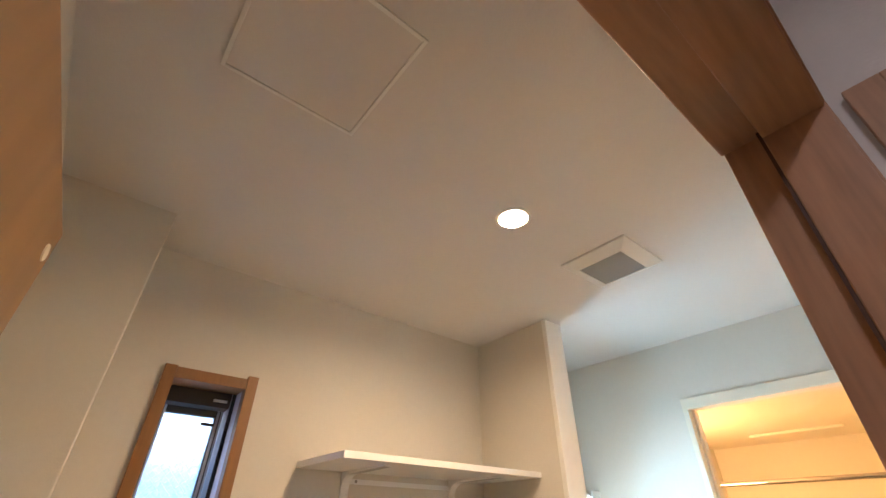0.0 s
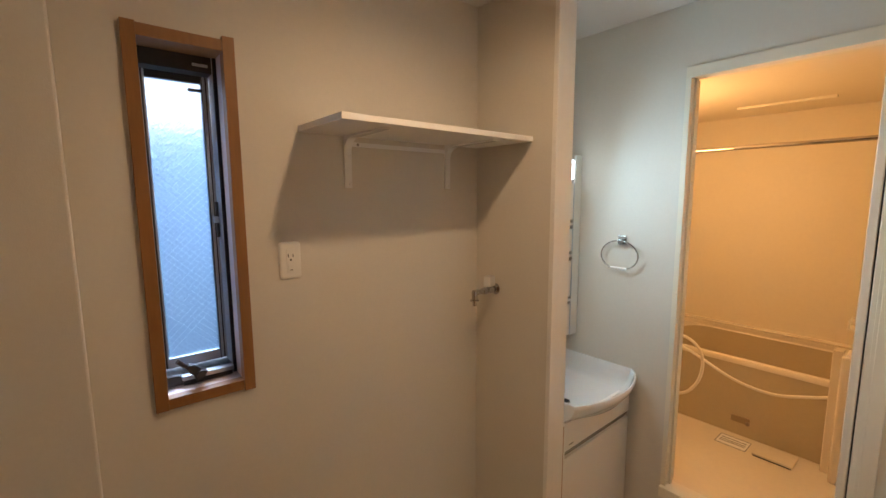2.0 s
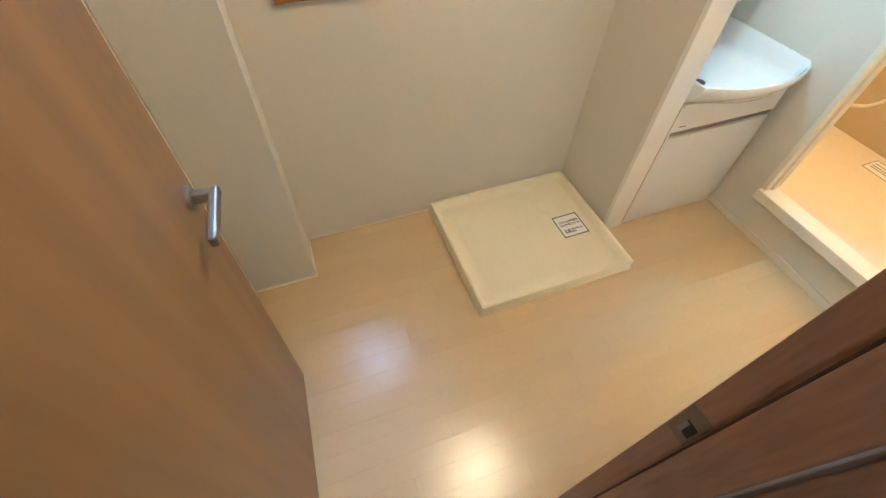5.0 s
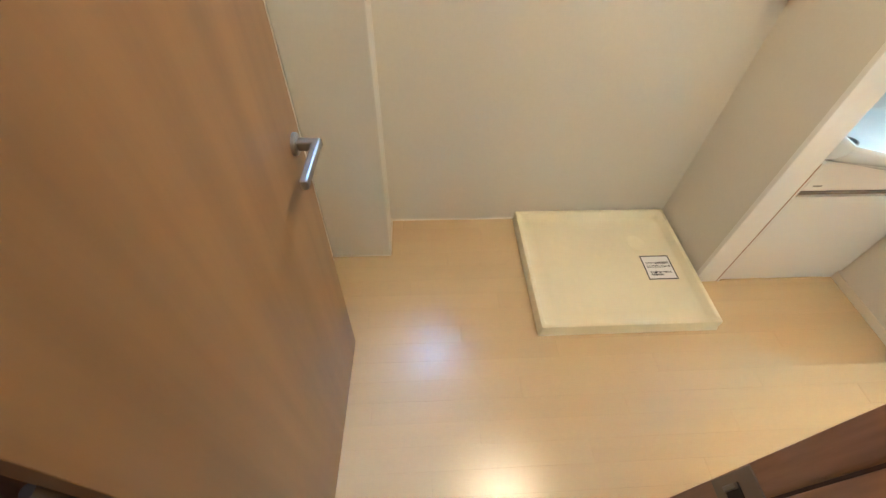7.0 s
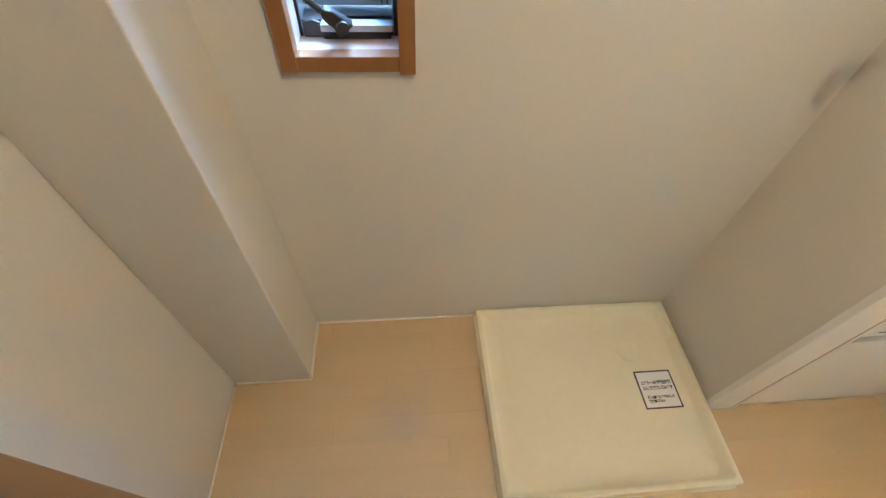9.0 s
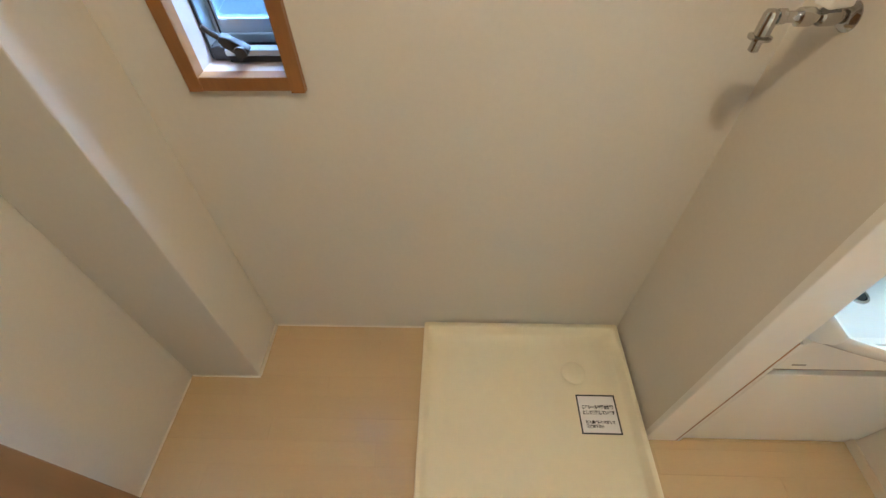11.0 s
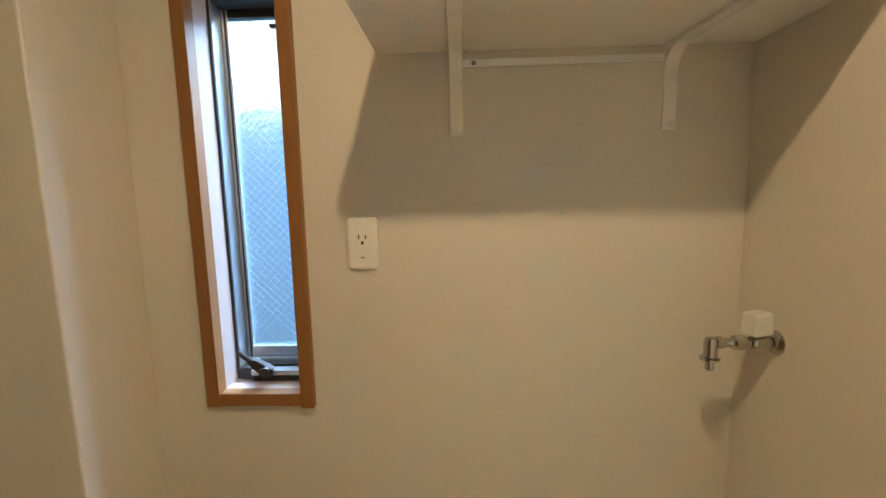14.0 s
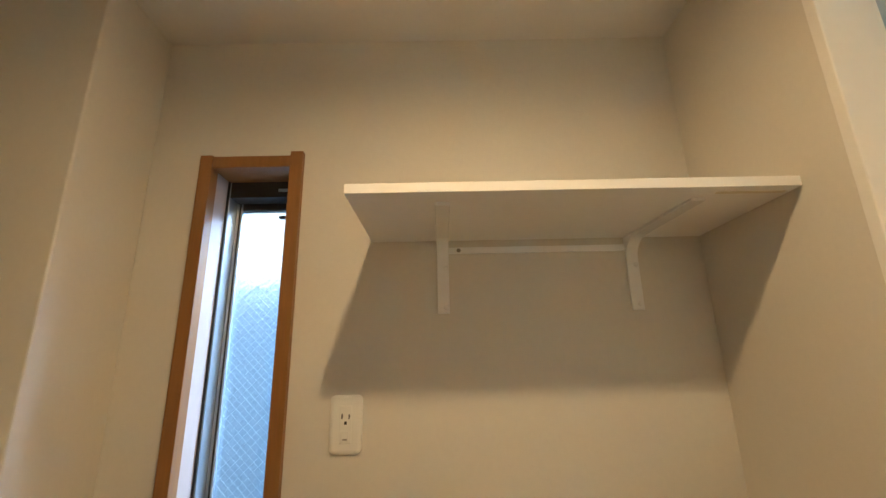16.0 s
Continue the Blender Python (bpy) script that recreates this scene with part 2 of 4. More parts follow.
def bm_plate(x0, z0, x1, z1, y, rings, r):
    """A pillow-shaped wall plate facing -y; rings are (inset, height off the wall)."""
    own = bmesh.new()
    loops = [rounded(x0 + i, z0 + i, x1 - i, z1 - i, max(r - i, 0.002), h, own) for i, h in rings]
    for a, b in zip(loops, loops[1:]):
        for k in range(20):
            own.faces.new((a[k], a[(k + 1) % 20], b[(k + 1) % 20], b[k])).smooth = True
    own.faces.new(loops[0][::-1])
    own.faces.new(loops[-1])
    for v in own.verts:
        v.co = Vector((v.co.x, y - v.co.z, v.co.y))
    bmesh.ops.recalc_face_normals(own, faces=own.faces[:])
    return own


def thing(name, x, y, z, label, category, group="", kind="", turn=0):
    ob = new(name)
    ob.empty_display_size = 0.05
    ob.matrix_world = pose(x, y, z, 0, 0, turn)
    PLACE[ob] = pose(x, y, z, 0, 0, turn)
    return tagged(ob, label, category, group, kind)


def sharpen(bm):
    """Keeps edges crisp where faces meet at more than 38 degrees."""
    for e in bm.edges:
        if len(e.link_faces) == 2 and e.calc_face_angle(0) > radians(38):
            e.smooth = False


def part(name, bm, mat, parent, label="", local=False):
    """Links bm, given in world places (or in the thing's own when local), as one mesh under a thing or part."""
    sharpen(bm)
    me = bpy.data.meshes.new(name)
    if not local:
        bm.transform(PLACE[parent].inverted())
    bm.to_mesh(me)
    bm.free()
    me.materials.append(mat)
    ob = new(name, me)
    ob.parent = parent
    PLACE[ob] = PLACE[parent]
    return tagged(ob, label)


def solid(name, bm, mat, label, category, kind="", group=""):
    me = bpy.data.meshes.new(name)
    bm.to_mesh(me)
    bm.free()
    me.materials.append(mat)
    ob = new(name, me)
    PLACE[ob] = Matrix.Identity(4)
    return tagged(ob, label, category, group, kind)


# ---- the room ----
X0, X1, XR = -0.22, 1.39, 2.04      # side wall, partition face, bath wall
Y0, Y1 = 0.10, 1.45                 # door wall, window wall
WX0, WX1, WZ0, WZ1 = 0.193, 0.391, 1.043, 2.003   # window opening
DX0, DX1, DZ = -0.172, 0.530, 2.030               # door opening
BY0, BY1, BZ0, BZ1 = 0.220, 0.82, 0.245, 2.08      # bath opening

sub = bm_box(X0 - 0.1, -0.02, -0.12, XR + 0.05, Y1 + 0.15, -0.012)
bm_box(-0.38, -1.42, -0.12, 0.74, -0.02, -0.012, bm=sub)
solid("floor", sub, PLANK_JOINT, "pale maple plank floor with dark hairline joints", "floor", "structure")
floor_ob = bpy.data.objects["floor"]

bm = bm_box(X0 - 0.12, Y1, -0.1, WX0 - 0.012, Y1 + 0.19, 2.6)
bm_box(WX1 + 0.012, Y1, -0.1, XR + 0.12, Y1 + 0.19, 2.6, bm=bm)
bm_box(WX0 - 0.012, Y1, -0.1, WX1 + 0.012, Y1 + 0.19, WZ0 - 0.012, bm=bm)
bm_box(WX0 - 0.012, Y1, WZ1 + 0.012, WX1 + 0.012, Y1 + 0.19, 2.6, bm=bm)
solid("wall_north", bm, WALLPAPER, "warm white textured wallpaper wall with a slit window", "wall", "structure")
solid("wall_west", bm_box(X0 - 0.12, -0.02, -0.1, X0, Y1, 2.6), WALLPAPER, "warm white wallpapered side wall", "wall", "structure")
solid("column", bm_prism([(X0, 1.230), (0.039, 1.230), (0.034, Y1), (X0, Y1)], "z", -0.01, 2.5, 0.004), WALLPAPER, "wallpapered square column boxing in the corner", "column", "structure")
solid("wall_partition", bm_box(X1, 1.05, -0.01, 1.484, Y1, 2.5), WALLPAPER, "short wallpapered partition beside the washing machine pan", "wall", "structure")
solid("partition_trim", bm_box(1.384, 1.036, 0.0, 1.487, 1.056, CEIL, 0.002), WHITE_TRIM, "white painted end trim of the partition", "trim", "structure")
bm = bm_box(XR, BY1 + 0.04, -0.1, XR + 0.05, Y1, 2.6)
bm_box(XR, Y0 - 0.1, -0.1, XR + 0.05, BY0 - 0.04, 2.6, bm=bm)
bm_box(XR, BY0 - 0.04, -0.1, XR + 0.05, BY1 + 0.04, BZ0 - 0.04, bm=bm)
bm_box(XR, BY0 - 0.04, BZ1 + 0.04, XR + 0.05, BY1 + 0.04, 2.6, bm=bm)
solid("wall_east", bm, WALLPAPER, "white wallpapered wall around the bathroom doorway", "wall", "structure")
bm = bm_box(X0, 0.01, -0.1, DX0 - 0.028, Y0, 2.6)
bm_box(DX1 + 0.028, 0.01, -0.1, XR, Y0, 2.6, bm=bm)
bm_box(DX0 - 0.028, 0.01, DZ + 0.028, DX1 + 0.028, Y0, 2.6, bm=bm)
solid("wall_south", bm, WALLPAPER, "white wallpapered wall pierced by the room door", "wall", "structure")
HOLE = 0.07
bm = bm_box(X0 - 0.1, 0.0, CEIL, LAMP_X - HOLE, Y1 + 0.1, CEIL + 0.08)
bm_box(LAMP_X + HOLE, 0.0, CEIL, XR + 0.05, Y1 + 0.1, CEIL + 0.08, bm=bm)
bm_box(LAMP_X - HOLE, 0.0, CEIL, LAMP_X + HOLE, LAMP_Y - HOLE, CEIL + 0.08, bm=bm)
bm_box(LAMP_X - HOLE, LAMP_Y + HOLE, CEIL, LAMP_X + HOLE, Y1 + 0.1, CEIL + 0.08, bm=bm)
collar = []
for k in range(48):
    c, d = math.cos(2 * math.pi * k / 48), math.sin(2 * math.pi * k / 48)
    far = HOLE / max(abs(c), abs(d))
    collar.append((bm.verts.new((LAMP_X + far * c, LAMP_Y + far * d, CEIL)), bm.verts.new((LAMP_X + 0.0475 * c, LAMP_Y + 0.0475 * d, CEIL))))
for k in range(48):
    (a, b), (c, d) = collar[k], collar[(k + 1) % 48]
    bm.faces.new((a, b, d, c))
solid("ceiling", bm, CEILING_PAPER, "plain off-white papered ceiling", "ceiling", "structure")

# the hall outside the door
solid("hall_ceiling", bm_box(-0.6, -1.5, CEIL, 0.75, -0.0, CEIL + 0.08), HALL_PAPER, "plain grey-white hall ceiling", "ceiling", "structure")
solid("wall_hall_east", bm_box(0.62, -1.5, -0.1, 0.74, 0.008, 2.6), HALL_PAPER, "grey-white hall wall beside the door frame", "wall", "structure")
solid("wall_hall_west", bm_box(-0.36, -1.5, -0.1, -0.24, 0.008, 2.6), HALL_PAPER, "grey-white hall wall on the hinge side", "wall", "structure")
solid("wall_hall_south", bm_box(-0.4, -1.5, -0.1, 0.75, -1.4, 2.6), HALL_PAPER, "grey-white wall closing the hall", "wall", "structure")


def bead(name, x0, y0, x1, y1, h=0.006, mat=CREAM_TRIM, label="thin cream sealant bead along the floor"):
    solid(name, bm_box(min(x0, x1), min(y0, y1), 0.0, max(x0, x1), max(y0, y1), h, 0.0015), mat, label, "baseboard", "structure")


bead("baseboard", 0.042, Y1 - 0.005, 0.634, Y1)
bead("baseboard", 0.037, 1.234, 0.042, Y1 - 0.006, 0.022, CREAM_TRIM, "low cream baseboard strip at the column")
bead("baseboard", X0 + 0.006, 1.225, 0.039, 1.230)
bead("baseboard", X0, 0.10, X0 + 0.005, 1.214)
bead("baseboard", XR - 0.005, Y0 + 0.006, XR, 1.05, 0.040, CREAM_TRIM, "low cream baseboard under the bathroom door")
bead("baseboard", DX1 + 0.03, Y0, XR, Y0 + 0.004)

# ---- door frame and door ----
frame_ob = thing("door_frame", DX0, Y0, 0, "dark reddish-brown wood door frame with a narrow groove", "door frame", kind="structure")
for name, x0, x1, s in (("jamb", DX0 - 0.026, DX0, 1), ("jamb", DX1, DX1 + 0.026, -1)):
    part(name, bm_box(x0, 0.005, 0, x1, Y0 + 0.007, DZ + 0.026, 0.0015), FRAME_WOOD, frame_ob)
part("head", bm_box(DX0, 0.005, DZ, DX1, Y0 + 0.010, DZ + 0.026, 0.0015), FRAME_WOOD_LEVEL, frame_ob)
part("stop", bm_box(DX0, 0.008, 0, DX0 + 0.012, 0.066, DZ - 0.012, 0.0015), FRAME_WOOD, frame_ob)
part("stop", bm_box(DX1 - 0.012, 0.008, 0, DX1, 0.066, DZ - 0.012, 0.0015), FRAME_WOOD, frame_ob)
part("stop", bm_box(DX0, 0.008, DZ - 0.012, DX1, 0.066, DZ, 0.0015), FRAME_WOOD_LEVEL, frame_ob)
# Thin brown strips paint the shaded groove beside the stops.
part("gap_shade", bm_box(DX1 - 0.010, 0.066, 0, DX1, 0.0695, DZ - 0.0005), GROOVE_SHADE, frame_ob, "dark brown strip painting the shade of the jamb groove")
part("gap_shade", bm_box(DX0, 0.066, 0, DX0 + 0.010, 0.0695, DZ - 0.0005), GROOVE_SHADE, frame_ob, "dark brown strip painting the shade of the jamb groove")
plate = part("strike_plate", bm_box(DX1 - 0.0015, 0.072, 0.910, DX1 + 0.002, 0.105, 0.993, 0.0007), AGED, frame_ob, "worn metal strike plate")
part("strike_hole", bm_box(DX1 - 0.0025, 0.076, 0.932, DX1 + 0.0, 0.094, 0.962, 0.0004), BLACK, plate)
part("strike_lip", bm_box(DX1 - 0.006, 0.088, 0.934, DX1 - 0.001, 0.094, 0.960, 0.001), STEEL, plate)

LEAF = 0.703
door = thing("door_1", -0.114, Y0 - 0.006, 0.008, "open flush door in warm orange-brown wood veneer", "door", turn=87.7)
part("leaf", bm_box(0, -0.0, 0, LEAF, 0.034, 2.005, 0.0012), DOOR_WOOD, door, local=True)
part("edge_band", bm_box(LEAF, 0.001, 0.002, LEAF + 0.0012, 0.033, 2.003), DOOR_WOOD, door, local=True)


def lever(side):
    """Rose and lever on one face of the leaf: side is -1 or 1."""
    y = -0.0 if side < 0 else 0.034
    hx, hz = LEAF - 0.048, 0.952
    into = pose(hx, y, hz, 90 if side < 0 else -90)
    rose = part("handle_rose", bm_lathe([(0.0245, 0), (0.0245, 0.006), (0.022, 0.009), (0.012, 0.0095)], into), STEEL, door, "brushed nickel handle rose", local=True)
    n0, n1 = 0.006, 0.056
    outline = [(hx - 0.0105, n0), (hx + 0.0105, n0), (hx + 0.0105, n1 - 0.002), (hx + 0.0085, n1), (hx - 0.128, n1 - 0.002), (hx - 0.130, n1 - 0.010), (hx - 0.128, n1 - 0.018), (hx - 0.0105, n1 - 0.019)]
    bar = bm_prism([(a, y + side * b) for a, b in outline], "z", hz - 0.0115, hz + 0.0115, 0.0045)
    part("handle_lever", bar, STEEL, door, "brushed nickel mitred lever", local=True)


lever(-1)
lever(1)
# Pale disc near the leaf's top free corner.
part("pale_disc", bm_lathe([(0.013, 0), (0.012, 0.002), (0.004, 0.003)], pose(LEAF - 0.035, 0, 1.955, 90), 24), CREAM_TRIM, door, "small pale round disc", local=True)
part("latch_face", bm_box(LEAF + 0.001, 0.007, 0.90, LEAF + 0.0022, 0.027, 1.01), STEEL, door, local=True)
for hz in (0.2, 1.0, 1.8):
    part("hinge", bm_lathe([(0.006, 0), (0.006, 0.10)], pose(-0.004, 0.036, hz), 16), STEEL, door, local=True)

# the casing of a neighbouring door in the hall
for x0, x1, y0 in ((0.606, 0.62, -0.050), (-0.24, -0.226, -0.050)):
    hall_case = thing("hall_door_casing", (x0 + x1) / 2, y0, 0, "brown wood casing of a closed hall door", "door frame", kind="structure")
    part("upright", bm_box(x0, y0, 0, x1, y0 + 0.035, 2.09, 0.0015), FRAME_WOOD, hall_case)
    part("upright", bm_box(x0, y0 - 0.80, 0, x1, y0 - 0.765, 2.09, 0.0015), FRAME_WOOD, hall_case)
    part("head", bm_box(x0, y0 - 0.765, 2.055, x1, y0, 2.09, 0.0015), FRAME_WOOD, hall_case)
    part("leaf", bm_box(x0 + 0.004, y0 - 0.762, 0.01, x1 - 0.004, y0 - 0.003, 2.052), DOOR_WOOD, hall_case)

# ---- window ----
win = thing("window_1", 0.292, Y1, WZ0, "tall narrow hopper window with wired frosted glass in a brown casing", "window", kind="structure")
part("casing", bm_box(0.163, Y1 - 0.014, 1.012, 0.194, Y1 + 0.02, 2.036, 0.0015), CASING_WOOD, win, "brown wood casing upright")
part("casing", bm_box(0.390, Y1 - 0.017, 1.010, 0.421, Y1 + 0.02, 2.042, 0.0015), CASING_WOOD, win, "brown wood casing upright")
part("casing", bm_box(0.194, Y1 - 0.012, 2.002, 0.390, Y1 + 0.02, 2.033, 0.0015), CASING_WOOD, win, "brown wood casing head")
part("casing", bm_box(0.194, Y1 - 0.012, 1.013, 0.390, Y1 + 0.02, 1.044, 0.0015), CASING_WOOD, win, "brown wood casing sill")
for x0, x1, z0, z1, nm in ((0.181, WX0, WZ0 - 0.012, WZ1 + 0.012, "lining"), (WX1, 0.403, WZ0 - 0.012, WZ1 + 0.012, "lining"),
                       (WX0, WX1, WZ1, WZ1 + 0.012, "lining"), (WX0, WX1, WZ0 - 0.012, WZ0, "window_sill")):
    part(nm, bm_box(x0, Y1 + 0.02, z0, x1, Y1 + 0.12, z1), LINING if nm == "window_sill" or x1 - x0 < 0.1 else CASING_WOOD, win)
FY = Y1 + 0.080
for x0, x1, z0, z1 in ((WX0, WX0 + 0.007, WZ0, WZ1), (WX1 - 0.012, WX1, WZ0, WZ1), (WX0 + 0.007, WX1 - 0.012, WZ1 - 0.045, WZ1), (WX0 + 0.007, WX1 - 0.012, WZ0, WZ0 + 0.03)):
    part("outer_frame", bm_box(x0, FY, z0, x1, FY + 0.078, z1, 0.001), DARK_ALU if z1 - z0 < 0.2 else GREY_ALU, win)
SX0, SX1, SZ0, SZ1 = WX0 + 0.008, WX1 - 0.014, WZ0 + 0.04, WZ1 - 0.047
for x0, x1, z0, z1, m in ((SX0, SX0 + 0.006, SZ0, SZ1, GREY_ALU), (SX0 + 0.0065, SX0 + 0.0105, SZ0, SZ1, DARK_ALU), (SX0 + 0.011, SX0 + 0.016, SZ0, SZ1, GREY_ALU),
                          (SX1 - 0.0205, SX1 - 0.0175, SZ0, SZ1, DARK_ALU), (SX1 - 0.017, SX1 - 0.010, SZ0, SZ1, GREY_ALU), (SX1 - 0.0095, SX1 - 0.0065, SZ0, SZ1, DARK_ALU), (SX1 - 0.006, SX1, SZ0, SZ1, GREY_ALU), (SX0 + 0.016, SX1 - 0.021, SZ1 - 0.02, SZ1, DARK_ALU), (SX0 + 0.016, SX1 - 0.021, SZ0, SZ0 + 0.03, GREY_ALU)):
    part("sash", bm_box(x0, FY + 0.042, z0, x1, FY + 0.066, z1, 0.001), m, win)
for x0, x1 in ((WX0, WX0 + 0.005), (WX1 - 0.010, WX1)):
    part("gasket", bm_box(x0, FY - 0.004, WZ0, x1, FY - 0.0005, WZ1), BLACK, win, "black gasket line")
pane = part("pane", bm_box(SX0 + 0.013, FY + 0.05, SZ0 + 0.026, SX1 - 0.018, FY + 0.055, SZ1 - 0.016), CAST_GLASS, win, "frosted wired glass pane")
pane.visible_shadow = False
wire = bmesh.new()
PX0, PX1, PZ0, PZ1 = SX0 + 0.016, SX1 - 0.021, SZ0 + 0.03, SZ1 - 0.02
step = 0.022
for s in (1, -1):
    c = -1.2
    while c < 1.4:
        ends = []
        for x in (PX0, PX1):
            z = PZ0 + c + s * (x - PX0)
            ends.append((x, z))
        (xa, za), (xb, zb) = ends
        if min(za, zb) > PZ0 and max(za, zb) < PZ1:
            bm_tube([(xa, FY + 0.0494, za), (xb, FY + 0.0494, zb)], 0.00028, 4, wire)
        c += step
part("wire_mesh", wire, GREY_ALU, win, "fine diagonal safety wire")
part("operator_box", bm_box(WX0 + 0.045, FY - 0.024, WZ0 + 0.016, WX1 - 0.012, FY + 0.02, WZ0 + 0.030, 0.002), GREY_ALU, win, "grey metal window operator box")
part("operator_foot", bm_box(WX0 + 0.048, FY - 0.02, WZ0 + 0.001, WX1 - 0.016, FY + 0.02, WZ0 + 0.016, 0.001), BLACK, win)
arm = bm_prism([(-0.020, -0.002), (0.020, -0.002), (0.016, 0.016), (0.012, 0.046), (0.004, 0.058), (-0.008, 0.056), (-0.013, 0.040), (-0.011, 0.020)], "y", -0.010, 0.010, 0.003)
bm_tube([(-0.003, 0, 0.050), (-0.005, 0, 0.066), (-0.006, 0, 0.092)], 0.0062, 12, bm=arm)
bm_tube([(0.004, -0.016, 0.012), (0.004, 0.012, 0.012)], 0.0125, 16, bm=arm)
arm.transform(pose(WX0 + 0.094, FY - 0.032, WZ0 + 0.026, 14, -40, 0))
part("operator_handle", arm, DARK_ALU, win, "stubby dark bronze operator handle")
part("operator_bracket", bm_prism([(WX0 + 0.010, WZ0 + 0.001), (WX0 + 0.062, WZ0 + 0.001), (WX0 + 0.062, WZ0 + 0.022), (WX0 + 0.030, WZ0 + 0.034), (WX0 + 0.010, WZ0 + 0.030)], "y", FY - 0.012, FY - 0.004, 0.002), DARK_ALU, win)
part("operator_knob", bm_tube([(WX0 + 0.094, FY - 0.043, WZ0 + 0.030), (WX0 + 0.094, FY - 0.016, WZ0 + 0.030)], 0.009, 14), DARK_ALU, win)
latch = part("side_latch", bm_box(WX1 - 0.022, FY + 0.024, 1.475, WX1 - 0.014, FY + 0.044, 1.585, 0.002), DARK_ALU, win, "dark side latch")
part("latch_lever", bm_box(WX1 - 0.030, FY + 0.016, 1.520, WX1 - 0.016, FY + 0.030, 1.540, 0.003), GREY_ALU, latch)
part("catch", bm_box(WX1 - 0.062, FY - 0.004, WZ1 - 0.03, WX1 - 0.022, FY, WZ1 - 0.022, 0.001), GREY_ALU, win)
part("catch", bm_box(WX1 - 0.07, FY + 0.034, WZ1 - 0.093, WX1 - 0.033, FY + 0.048, WZ1 - 0.085, 0.001), DARK_ALU, win)

# outside
solid("ground", bm_box(-400, 1.66, -0.6, 400, 600, -0.5), GROUND, "plain grey ground outside the window", "ground", "structure")
solid("neighbour_wall", bm_box(-4, 2.85, -0.5, 6, 3.05, 1.97), CONCRETE, "plain grey wall of the house next door", "wall", "structure")
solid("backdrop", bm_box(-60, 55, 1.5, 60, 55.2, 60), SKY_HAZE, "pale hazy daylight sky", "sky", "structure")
# Unseen slab added above the rooms so no sun leaks in.
solid("roof", bm_box(-0.7, -1.7, 2.6, 4.0, 1.72, 2.75), CONCRETE, "unseen flat slab added over the rooms to block sunlight", "roof", "structure")

# ---- ceiling fittings ----
down = thing("downlight", LAMP_X, LAMP_Y, CEIL, "small round recessed downlight, lit warm white", "light")
own = bm_lathe([(0.0435, 0), (0.050, 0), (0.050, -0.003), (0.046, -0.0045), (0.041, -0.0035), (0.0395, 0.0), (0.0385, 0.012)], pose(LAMP_X, LAMP_Y, CEIL), 48)
bmesh.ops.delete(own, geom=[f for f in own.faces if len(f.verts) > 4], context="FACES_ONLY")
part("trim_ring", own, WHITE_PLASTIC, down, "white trim ring and reflector")
part("diffuser", bm_lathe([(0.0382, 0.016), (0.0382, 0.009), (0.03, 0.008)], pose(LAMP_X, LAMP_Y, CEIL), 48), LAMP_GLOW, down, "glowing warm lamp face")

FX0, FX1, FYA, FYB = 1.088, 1.318, 0.493, 0.722
fan = thing("ceiling_vent", (FX0 + FX1) / 2, (FYA + FYB) / 2, CEIL, "square white ceiling extractor fan with grey filter", "vent")
own = bmesh.new()
loops = []
for inset, z in ((0, CEIL), (0, CEIL - 0.006), (0.036, CEIL - 0.024), (0.040, CEIL - 0.024), (0.042, CEIL - 0.015)):
    loops.append([own.verts.new(c) for c in ((FX0 + inset, FYA + inset, z), (FX1 - inset, FYA + inset, z), (FX1 - inset, FYB - inset, z), (FX0 + inset, FYB - inset, z))])
for a, b in zip(loops, loops[1:]):
    for k in range(4):
        own.faces.new((a[k], a[(k + 1) % 4], b[(k + 1) % 4], b[k]))
own.faces.new(loops[0])
bmesh.ops.recalc_face_normals(own, faces=own.faces[:])
part("cover", own, WHITE_PLASTIC, fan)
part("filter", bm_box(FX0 + 0.039, FYA + 0.039, CEIL - 0.022, FX1 - 0.039, FYB - 0.039, CEIL - 0.014), GRILLE_GREY, fan, "grey woven filter")

hatch = thing("ceiling_hatch", 0.135, 0.52, CEIL, "white ceiling access hatch with a thin frame", "hatch", kind="structure")
HX0, HX1, HY0, HY1 = 0.0, 0.278, 0.385, 0.668
for x0, y0, x1, y1 in ((HX0, HY0, HX0 + 0.008, HY1), (HX1 - 0.008, HY0, HX1, HY1), (HX0 + 0.008, HY0, HX1 - 0.008, HY0 + 0.008), (HX0 + 0.008, HY1 - 0.008, HX1 - 0.008, HY1)):
    part("hatch_frame", bm_box(x0, y0, CEIL - 0.005, x1, y1, CEIL, 0.001), WHITE_PLASTIC, hatch)
part("panel", bm_box(HX0 + 0.0085, HY0 + 0.0085, CEIL - 0.003, HX1 - 0.0085, HY1 - 0.0085, CEIL), CEILING_PAPER, hatch)

